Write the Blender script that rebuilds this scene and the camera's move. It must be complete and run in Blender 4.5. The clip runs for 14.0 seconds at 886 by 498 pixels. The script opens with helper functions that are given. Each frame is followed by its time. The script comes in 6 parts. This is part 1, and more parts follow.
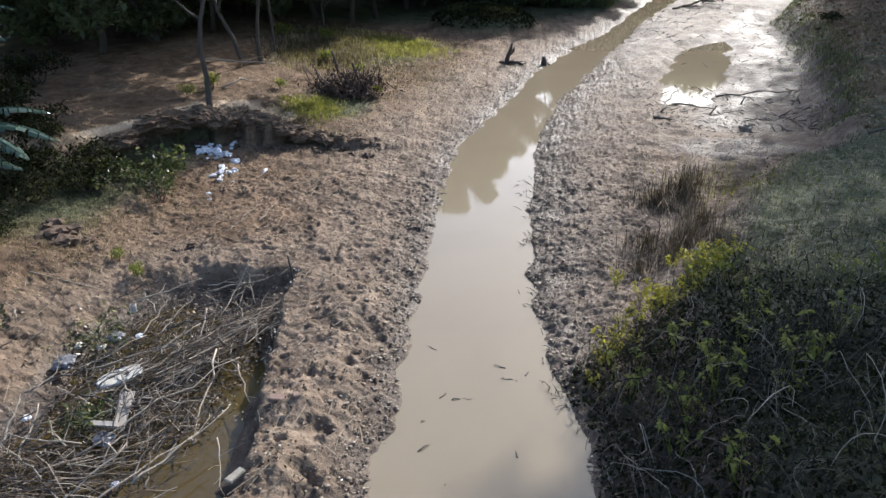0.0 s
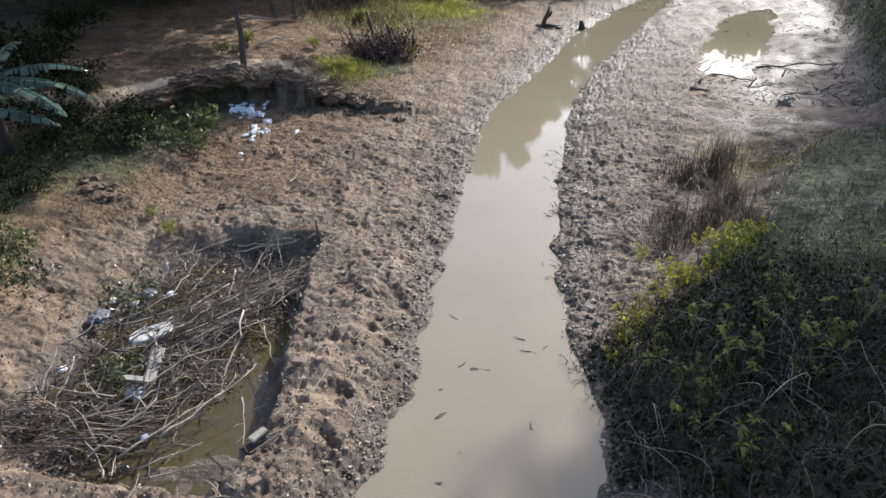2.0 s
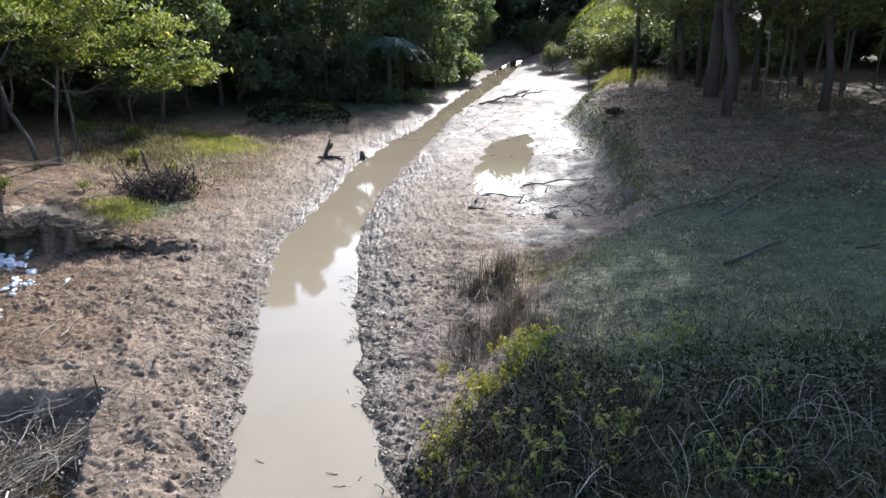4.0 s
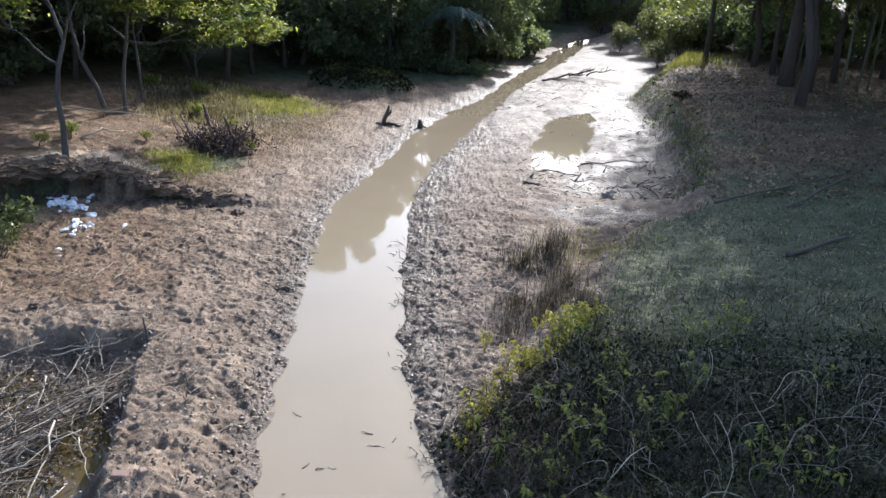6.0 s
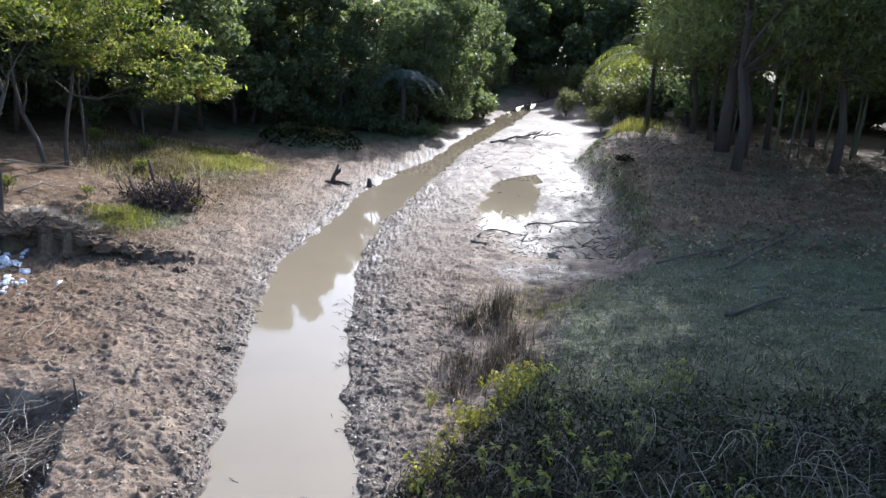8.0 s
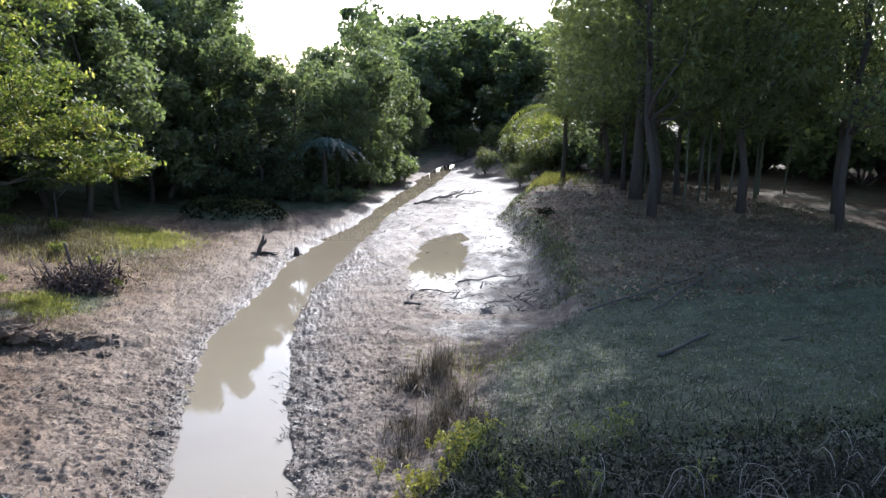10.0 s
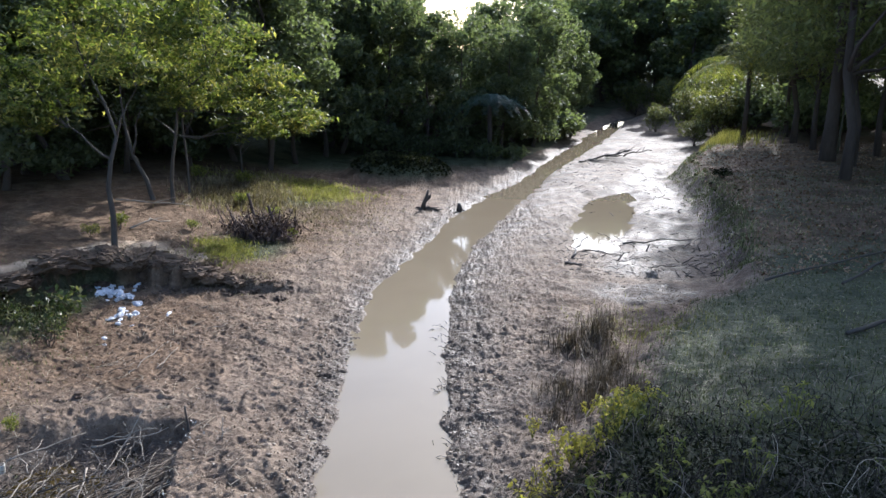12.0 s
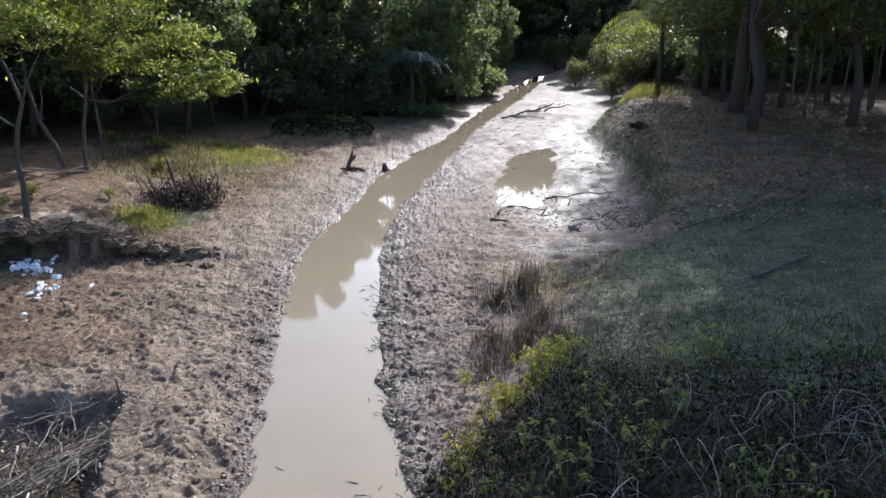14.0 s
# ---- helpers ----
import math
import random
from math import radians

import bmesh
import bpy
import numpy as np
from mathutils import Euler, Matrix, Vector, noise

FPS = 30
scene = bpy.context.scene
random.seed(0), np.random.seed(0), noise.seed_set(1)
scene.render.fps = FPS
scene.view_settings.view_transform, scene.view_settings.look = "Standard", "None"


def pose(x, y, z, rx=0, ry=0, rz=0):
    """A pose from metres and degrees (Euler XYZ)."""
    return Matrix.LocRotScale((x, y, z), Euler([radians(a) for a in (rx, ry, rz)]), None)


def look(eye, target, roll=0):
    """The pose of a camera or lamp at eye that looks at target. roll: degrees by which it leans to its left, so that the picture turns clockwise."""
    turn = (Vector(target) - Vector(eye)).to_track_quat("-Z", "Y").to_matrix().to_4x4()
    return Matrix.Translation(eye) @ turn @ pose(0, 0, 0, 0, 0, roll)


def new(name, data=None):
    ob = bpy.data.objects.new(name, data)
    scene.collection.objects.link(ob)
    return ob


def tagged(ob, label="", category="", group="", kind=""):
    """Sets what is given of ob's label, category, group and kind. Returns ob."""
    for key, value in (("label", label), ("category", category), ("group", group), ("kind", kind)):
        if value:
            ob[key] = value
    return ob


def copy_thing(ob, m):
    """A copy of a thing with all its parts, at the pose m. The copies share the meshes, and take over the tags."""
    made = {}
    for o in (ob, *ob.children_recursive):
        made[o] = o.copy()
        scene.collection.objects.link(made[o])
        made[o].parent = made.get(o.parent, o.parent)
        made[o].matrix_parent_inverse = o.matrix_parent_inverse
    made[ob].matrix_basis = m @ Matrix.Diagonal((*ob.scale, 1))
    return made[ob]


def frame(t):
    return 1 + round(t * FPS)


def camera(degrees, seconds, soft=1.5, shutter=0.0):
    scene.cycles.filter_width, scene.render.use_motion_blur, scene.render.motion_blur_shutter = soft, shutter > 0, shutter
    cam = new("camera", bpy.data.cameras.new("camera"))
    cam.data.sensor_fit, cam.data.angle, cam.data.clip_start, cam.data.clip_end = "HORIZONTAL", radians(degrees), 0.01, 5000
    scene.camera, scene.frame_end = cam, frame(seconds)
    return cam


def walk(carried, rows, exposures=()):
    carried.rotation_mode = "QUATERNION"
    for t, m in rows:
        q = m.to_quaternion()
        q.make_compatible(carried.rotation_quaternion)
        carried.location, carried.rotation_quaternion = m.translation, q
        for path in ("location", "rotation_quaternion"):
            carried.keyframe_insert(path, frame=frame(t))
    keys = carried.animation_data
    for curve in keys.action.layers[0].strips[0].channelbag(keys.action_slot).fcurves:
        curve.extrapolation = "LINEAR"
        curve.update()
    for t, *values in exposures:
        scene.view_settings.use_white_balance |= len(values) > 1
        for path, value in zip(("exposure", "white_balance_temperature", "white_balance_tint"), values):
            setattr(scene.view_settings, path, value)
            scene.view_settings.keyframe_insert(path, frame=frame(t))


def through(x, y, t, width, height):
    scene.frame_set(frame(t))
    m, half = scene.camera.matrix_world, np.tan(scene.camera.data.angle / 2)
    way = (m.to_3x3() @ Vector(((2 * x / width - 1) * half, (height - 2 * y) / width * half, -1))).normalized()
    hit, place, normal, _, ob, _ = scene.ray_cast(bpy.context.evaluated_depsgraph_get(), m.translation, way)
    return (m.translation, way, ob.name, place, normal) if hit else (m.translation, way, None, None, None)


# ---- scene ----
cam = camera(62.3, 14.0, 1.5)
PATH = [
    (0, (-0.159, 0.158, 6.222), (-0.46, 1.929, 5.342), -2.8),
    (0.2, (-0.171, 0.154, 6.259), (-0.415, 1.862, 5.248), 1.2),
    (0.5, (-0.18, 0.151, 6.322), (-0.476, 1.807, 5.24), -0.8),
    (0.8, (-0.141, 0.157, 6.389), (-0.458, 1.816, 5.318), -2.9),
    (1, (-0.096, 0.16, 6.408), (-0.358, 1.867, 5.399), -0.2),
    (1.2, (-0.061, 0.158, 6.395), (-0.475, 1.852, 5.417), -1.6),
    (1.5, (-0.04, 0.153, 6.371), (-0.46, 1.843, 5.387), -1.5),
    (1.8, (-0.050, 0.154, 6.384), (-0.442, 1.849, 5.396), -1.8),
    (2, (-0.055, 0.16, 6.419), (-0.433, 1.865, 5.444), -2.1),
    (2.2, (0.043, 0.178, 6.483), (-0.270, 1.922, 5.554), -1.4),
    (2.3, (0.125, 0.190, 6.521), (-0.095, 1.975, 5.647), -0.2),
    (2.5, (0.223, 0.203, 6.595), (0.14, 2.041, 5.81), -0.5),
    (2.7, (0.206, 0.192, 6.637), (0.332, 2.058, 5.929), -0.5),
    (4.8, (-0.118, 0.194, 6.287), (0.044, 2.069, 5.61), -0.7),
    (5, (-0.078, 0.231, 6.27), (-0.045, 2.104, 5.57), -1.1),
    (5.2, (-0.066, 0.240, 6.269), (-0.068, 2.104, 5.544), -1.0),
    (5.5, (-0.058, 0.246, 6.267), (-0.032, 2.097, 5.511), 0.5),
    (5.8, (-0.026, 0.278, 6.238), (-0.020, 2.146, 5.523), 1.1),
    (6, (-0.013, 0.306, 6.223), (0.008, 2.165, 5.485), 1.9),
    (6.3, (-0.027, 0.339, 6.233), (0.017, 2.197, 5.495), 1.4),
    (6.5, (-0.042, 0.354, 6.238), (0.026, 2.225, 5.535), 1.8),
    (6.8, (-0.053, 0.369, 6.203), (-0.016, 2.255, 5.539), 2.2),
    (7, (-0.054, 0.372, 6.178), (-0.037, 2.259, 5.516), 2.2),
    (7.3, (-0.035, 0.370, 6.169), (-0.030, 2.266, 5.533), 3.0),
    (7.5, (-0.005, 0.364, 6.168), (0.03, 2.262, 5.54), 3.2),
    (7.8, (0.048, 0.338, 6.205), (0.136, 2.237, 5.584), 3.2),
    (8, (0.063, 0.326, 6.225), (0.214, 2.234, 5.643), 3.5),
    (8.2, (0.01, 0.325, 6.21), (0.274, 2.235, 5.677), 3.7),
    (10.3, (-0.086, 0.26, 6.224), (0.261, 2.187, 5.82), 0.8),
    (10.5, (-0.085, 0.26, 6.223), (0.26, 2.189, 5.824), 0.8),
    (10.8, (-0.138, 0.284, 6.205), (0.178, 2.218, 5.804), 0.9),
    (11, (-0.167, 0.324, 6.183), (0.029, 2.268, 5.754), 0.5),
    (11.2, (-0.148, 0.377, 6.159), (-0.062, 2.316, 5.678), 0.1),
    (11.5, (-0.094, 0.44, 6.14), (-0.141, 2.367, 5.609), -0.5),
    (11.7, (-0.078, 0.455, 6.149), (-0.147, 2.383, 5.621), -0.4),
    (12, (-0.072, 0.459, 6.166), (-0.162, 2.387, 5.641), -0.2),
    (12.2, (-0.064, 0.453, 6.161), (-0.150, 2.387, 5.660), -0.4),
    (12.5, (-0.054, 0.441, 6.151), (-0.101, 2.376, 5.648), -0.2),
    (12.8, (-0.055, 0.444, 6.167), (-0.075, 2.379, 5.661), -0.3),
    (13, (-0.055, 0.446, 6.175), (-0.072, 2.385, 5.682), -0.3),
    (13.2, (-0.016, 0.428, 6.169), (-0.049, 2.371, 5.693), -1.1),
    (13.5, (0.057, 0.364, 6.157), (0.111, 2.294, 5.637), 0.6),
    (13.7, (0.022, 0.319, 6.184), (0.183, 2.230, 5.616), 1.3),
    (14, (-0.109, 0.257, 6.285), (0.0, 2.149, 5.648), -0.5),
]
EXPOSURE = [(0, 1.1, 5800, 10), (0.5, 1.06, 5800, 10), (1, 1.2, 5800, 10), (1.5, 1.14, 5800, 10), (2, 1.12, 5800, 10), (2.5, 1.38, 5500, 10), (5, 1.56, 5600, 11), (6, 1.46, 5550, 11), (7, 1.42, 5500, 11), (8, 1.46, 5400, 12), (10.5, 1.46, 5350, 12), (11, 1.36, 5350, 12), (11.5, 1.24, 5450, 12), (12.5, 1.22, 5450, 12), (14, 1.22, 5500, 12)]
walk(cam, [(t, look(eye, target, roll)) for t, eye, target, roll in PATH], EXPOSURE)

# ---- light ----
SUN_AZ, SUN_EL = 22.0, 31.5          # degrees to the right of +y, degrees above the horizon
world = bpy.data.worlds.new("sky")
scene.world = world
world.use_nodes = True
wn = world.node_tree
sky = wn.nodes.new("ShaderNodeTexSky")
sky.sky_type = "NISHITA"
sky.sun_disc = False
sky.sun_elevation, sky.sun_rotation = radians(SUN_EL), radians(SUN_AZ)
sky.air_density, sky.dust_density, sky.ozone_density = 1.0, 2.5, 1.0
wn.links.new(sky.outputs["Color"], wn.nodes["Background"].inputs["Color"])
wn.nodes["Background"].inputs["Strength"].default_value = 0.15
sun_data = bpy.data.lights.new("sun", "SUN")
sun_data.energy, sun_data.angle, sun_data.color = 4.2, radians(0.6), (1.0, 0.92, 0.80)
sun = new("sun", sun_data)
toward = Vector((math.sin(radians(SUN_AZ)) * math.cos(radians(SUN_EL)), math.cos(radians(SUN_AZ)) * math.cos(radians(SUN_EL)), math.sin(radians(SUN_EL))))
sun.matrix_world = look(toward * 60, (0, 0, 0))


# ---- materials ----
def node(tree, kind, **sets):
    n = tree.nodes.new(kind)
    for key, value in sets.items():
        n.inputs[key.replace("_", " ")].default_value = value
    return n


def ramp(tree, fac, stops):
    n = tree.nodes.new("ShaderNodeValToRGB")
    while len(n.color_ramp.elements) < len(stops):
        n.color_ramp.elements.new(0.5)
    for e, (p, c) in zip(n.color_ramp.elements, stops):
        e.position, e.color = p, (*c, 1) if len(c) == 3 else c
    tree.links.new(fac, n.inputs["Fac"])
    return n.outputs["Color"]


def mix(tree, fac, a, b, blend="MIX"):
    n = tree.nodes.new("ShaderNodeMix")
    n.data_type, n.blend_type = "RGBA", blend
    for sock, v in ((n.inputs[0], fac), (n.inputs[6], a), (n.inputs[7], b)):
        if isinstance(v, bpy.types.NodeSocket):
            tree.links.new(v, sock)
        else:
            sock.default_value = v if isinstance(v, float) else (*v, 1)
    return n.outputs[2]


def noise_tex(tree, coord, scale, detail=5.0, rough=0.6, warp=0.0):
    n = node(tree, "ShaderNodeTexNoise", Scale=scale, Detail=detail, Roughness=rough, Distortion=warp)
    tree.links.new(coord, n.inputs["Vector"])
    return n.outputs["Fac"]


def mapped(tree, coord, scale):
    n = tree.nodes.new("ShaderNodeMapping")
    n.inputs["Scale"].default_value = scale
    tree.links.new(coord, n.inputs["Vector"])
    return n.outputs["Vector"]


def maths(tree, op, a, b):
    n = tree.nodes.new("ShaderNodeMath")
    n.operation = op
    n.use_clamp = op in ("ADD", "SUBTRACT")
    for sock, v in zip(n.inputs, (a, b)):
        if isinstance(v, bpy.types.NodeSocket):
            tree.links.new(v, sock)
        else:
            sock.default_value = v
    return n.outputs[0]


def bump(tree, height, strength, distance, below=None):
    n = node(tree, "ShaderNodeBump", Strength=strength, Distance=distance)
    tree.links.new(height, n.inputs["Height"])
    if below is not None:
        tree.links.new(below, n.inputs["Normal"])
    return n.outputs["Normal"]


def material(name):
    m = bpy.data.materials.new(name)
    m.use_nodes = True
    t = m.node_tree
    return m, t, t.nodes["Principled BSDF"], t.nodes.new("ShaderNodeTexCoord").outputs["Object"]


def simple(name, dark, light, rough=0.8, scale=12.0, stretch=(1, 1, 1), relief=0.4, depth=0.01, spread=0.25):
    """A grained surface of two tones, with a share of its own for each object."""
    m, t, p, co = material(name)
    co = mapped(t, co, stretch)
    big, fine = noise_tex(t, co, scale * 0.2, 3), noise_tex(t, co, scale, 6, 0.65)
    c = mix(t, fine, dark, light)
    tone = ramp(t, big, [(0.3, (1 - spread,) * 3), (0.7, (1, 1, 1))])
    c = mix(t, 1.0, c, tone, "MULTIPLY")
    own = t.nodes.new("ShaderNodeObjectInfo").outputs["Random"]
    c = mix(t, 1.0, c, ramp(t, own, [(0, (0.75, 0.75, 0.75)), (1, (1, 1, 1))]), "MULTIPLY")
    t.links.new(c, p.inputs["Base Color"])
    p.inputs["Roughness"].default_value = rough
    t.links.new(bump(t, fine, relief, depth), p.inputs["Normal"])
    return m


def foliage(name, stops, gloss=0.45, through=0.45, glow=1.6, shine=0.2):
    """Leaves that let light through; each leaf has a tone of its own."""
    m, t, p, co = material(name)
    per = t.nodes.new("ShaderNodeNewGeometry").outputs["Random Per Island"]
    clump = noise_tex(t, co, 0.7, 2)
    fac = maths(t, "ADD", maths(t, "MULTIPLY", per, 0.6), maths(t, "SUBTRACT", maths(t, "MULTIPLY", clump, 1.2), 0.35))
    c = ramp(t, fac, stops)
    t.links.new(c, p.inputs["Base Color"])
    p.inputs["Roughness"].default_value = gloss
    p.inputs["Specular IOR Level"].default_value = shine
    tr = t.nodes.new("ShaderNodeBsdfTranslucent")
    t.links.new(mix(t, 1.0, c, (glow, glow * 1.1, glow * 0.5), "MULTIPLY"), tr.inputs["Color"])
    sh = t.nodes.new("ShaderNodeMixShader")
    sh.inputs[0].default_value = through
    t.links.new(p.outputs[0], sh.inputs[1])
    t.links.new(tr.outputs[0], sh.inputs[2])
    t.links.new(sh.outputs[0], t.nodes["Material Output"].inputs["Surface"])
    return m


def ground_material():
    m, t, p, co = material("mud_and_soil")

    def attr(name):
        n = t.nodes.new("ShaderNodeAttribute")
        n.attribute_name = name
        return n.outputs["Fac"]

    wet_shade, red, green, pale = attr("wet_shade"), attr("red"), attr("green"), attr("pale")
    big, mid, fine, grit = noise_tex(t, co, 0.5, 4), noise_tex(t, co, 3.0, 6, 0.65, 0.3), noise_tex(t, co, 14.0, 6, 0.7), noise_tex(t, co, 55.0, 4, 0.7)
    mud = ramp(t, mid, [(0.25, (0.089, 0.063, 0.044)), (0.5, (0.152, 0.108, 0.073)), (0.75, (0.262, 0.197, 0.138))])
    mud = mix(t, 1.0, mud, ramp(t, fine, [(0.34, (0.72, 0.72, 0.72)), (0.48, (0.98, 0.98, 0.98)), (0.68, (1.18, 1.18, 1.18))]), "MULTIPLY")
    soil = ramp(t, mid, [(0.25, (0.082, 0.052, 0.032)), (0.5, (0.134, 0.09, 0.057)), (0.8, (0.24, 0.168, 0.109))])
    soil = mix(t, 1.0, soil, ramp(t, fine, [(0.34, (0.72, 0.7, 0.68)), (0.48, (0.98, 0.98, 0.98)), (0.68, (1.15, 1.15, 1.15))]), "MULTIPLY")
    dust = ramp(t, fine, [(0.2, (0.34, 0.25, 0.165)), (0.8, (0.52, 0.41, 0.29))])
    turf_shade = ramp(t, fine, [(0.25, (0.034, 0.035, 0.019)), (0.5, (0.078, 0.08, 0.043)), (0.8, (0.14, 0.136, 0.075))])
    edge = maths(t, "SUBTRACT", maths(t, "MULTIPLY", mid, 0.8), 0.4)

    def soft(mask):
        s = maths(t, "ADD", mask, edge)
        return ramp(t, maths(t, "SUBTRACT", s, maths(t, "MULTIPLY", big, 0.12)), [(0.2, (0, 0, 0)), (0.75, (1, 1, 1))])

    c = mix(t, soft(red), mud, soil)
    c = mix(t, soft(pale), c, dust)
    c = mix(t, soft(green), c, turf_shade)
    churn = noise_tex(t, co, 0.95, 6, 0.62, 0.6)
    c = mix(t, 1.0, c, ramp(t, churn, [(0.36, (0.6, 0.58, 0.56)), (0.5, (0.98, 0.98, 0.98)), (0.68, (1.16, 1.16, 1.16))]), "MULTIPLY")
    # Dark specks paint the small shadows of prints and clods into the colour.
    hole = t.nodes.new("ShaderNodeTexVoronoi")
    hole.inputs["Scale"].default_value = 10.0
    t.links.new(mapped(t, co, (0.75, 1.25, 1)), hole.inputs["Vector"])
    c = mix(t, 1.0, c, ramp(t, hole.outputs["Distance"], [(0.06, (0.5, 0.49, 0.47)), (0.16, (1, 1, 1))]), "MULTIPLY")
    wetness = soft(wet_shade)
    c = mix(t, 1.0, c, mix(t, wetness, (1.0, 1.0, 1.0), (0.56, 0.54, 0.52)), "MULTIPLY")
    t.links.new(c, p.inputs["Base Color"])
    film = ramp(t, noise_tex(t, co, 1.1, 5, 0.6, 0.4), [(0.42, (0, 0, 0)), (0.62, (1, 1, 1))])
    damp = mix(t, film, (0.66, 0.66, 0.66), (0.44, 0.44, 0.44))
    rough = mix(t, wetness, (0.8, 0.8, 0.8), damp)
    rough = mix(t, maths(t, "MULTIPLY", fine, 0.35), rough, (1.0, 1.0, 1.0))
    t.links.new(rough, p.inputs["Roughness"])
    t.links.new(mix(t, wetness, mix(t, soft(red), (0.26, 0.26, 0.26), (0.1, 0.1, 0.1)), (0.37, 0.37, 0.37)), p.inputs["Specular IOR Level"])
    crack = t.nodes.new("ShaderNodeTexVoronoi")
    crack.feature = "F1"
    crack.inputs["Scale"].default_value = 9.0
    t.links.new(co, crack.inputs["Vector"])
    n0 = bump(t, crack.outputs["Distance"], 0.3, 0.06)
    n1 = bump(t, mid, 0.7, 0.08, n0)
    n2 = bump(t, fine, 0.75, 0.04, n1)
    t.links.new(bump(t, grit, 0.6, 0.012, n2), p.inputs["Normal"])
    return m


def water_material(name, tint):
    """Muddy water: silt that scatters under a smooth surface with faint ripples."""
    m, t, p, co = material(name)
    cloud = noise_tex(t, co, 0.35, 4, 0.55, 0.5)
    c = mix(t, cloud, tint, tuple(v * 1.25 for v in tint))
    t.links.new(c, p.inputs["Base Color"])
    p.inputs["Roughness"].default_value = 0.035
    p.inputs["IOR"].default_value = 1.33
    long = noise_tex(t, mapped(t, co, (1.0, 0.45, 1)), 2.2, 2, 0.5)
    t.links.new(bump(t, long, 0.06, 0.02), p.inputs["Normal"])
    return m


MUD = ground_material()
STREAM_WATER = water_material("muddy_stream_water", (0.165, 0.135, 0.092))
POOL_WATER = water_material("stagnant_pool_water", (0.05, 0.036, 0.014))
BARK = simple("grey_bark", (0.028, 0.022, 0.017), (0.12, 0.098, 0.078), 0.85, 18, (1, 1, 0.25), 0.8, 0.02)
DARK_BARK = simple("dark_bark", (0.04, 0.029, 0.022), (0.115, 0.085, 0.064), 0.9, 14, (1, 1, 0.25), 0.8, 0.03)
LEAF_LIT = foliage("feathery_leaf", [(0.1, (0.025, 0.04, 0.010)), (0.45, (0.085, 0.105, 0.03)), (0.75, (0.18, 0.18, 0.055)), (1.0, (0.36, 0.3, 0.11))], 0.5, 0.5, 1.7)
LEAF_DARK = foliage("forest_leaf", [(0.1, (0.044, 0.053, 0.035)), (0.5, (0.09, 0.105, 0.064)), (1.0, (0.145, 0.16, 0.095))], 0.6, 0.5, 1.8)
LEAF_BAMBOO = foliage("bamboo_leaf", [(0.1, (0.044, 0.05, 0.028)), (0.5, (0.092, 0.1, 0.05)), (1.0, (0.16, 0.16, 0.078))], 0.5, 0.55, 1.8)


# ---- mesh helpers ----
def part(name, bm, mat, parent=None, label=""):
    """Links a bmesh, or (verts, faces), as one mesh object under a thing."""
    me = bpy.data.meshes.new(name)
    if isinstance(bm, tuple):
        me.from_pydata([tuple(v) for v in bm[0]], [], [tuple(f) for f in bm[1]])
    else:
        bm.to_mesh(me)
        bm.free()
    me.materials.append(mat)
    ob = new(name, me)
    if parent is not None:
        ob.parent = parent
    return tagged(ob, label)


def smooth(ob):
    ob.data.shade_smooth()
    return ob


def empty(name, m, label, category, group="", kind=""):
    ob = new(name)
    ob.matrix_world = m
    return tagged(ob, label, category, group, kind)


def tube(points, radii, sides=7, rng=None, rough=0.0, caps=True):
    """A tapered tube along points, as (verts, faces)."""
    pts = [Vector(p) for p in points]
    verts, faces, n = [], [], len(pts)
    for i, p in enumerate(pts):
        d = (pts[min(i + 1, n - 1)] - pts[max(i - 1, 0)]).normalized()
        a = d.orthogonal().normalized() if i == 0 else (a - d * a.dot(d)).normalized()
        b = d.cross(a)
        for k in range(sides):
            ang = 2 * math.pi * k / sides
            r = radii[i] * (1 + (rng.uniform(-rough, rough) if rng else 0))
            verts.append(p + a * (r * math.cos(ang)) + b * (r * math.sin(ang)))
    for i in range(n - 1):
        for k in range(sides):
            q = (k + 1) % sides
            faces.append((i * sides + k, i * sides + q, (i + 1) * sides + q, (i + 1) * sides + k))
    if caps:
        faces.append(tuple(reversed(range(sides))))
        faces.append(tuple(range((n - 1) * sides, n * sides)))
    return verts, faces


def joined(meshes):
    verts, faces = [], []
    for v, f in meshes:
        o = len(verts)
        verts += list(v)
        faces += [tuple(i + o for i in q) for q in f]
    return verts, faces


def bent(rng, a, b, wobble, steps=6):
    """A crooked line from a to b."""
    a, b = Vector(a), Vector(b)
    length = (b - a).length
    out = []
    off = Vector((0, 0, 0))
    for i in range(steps + 1):
        s = i / steps
        if 0 < i < steps:
            off = off * 0.6 + Vector((rng.uniform(-1, 1), rng.uniform(-1, 1), rng.uniform(-1, 1))) * wobble * length
        out.append(a.lerp(b, s) + (off if 0 < i < steps else off * 0.0))
    return out


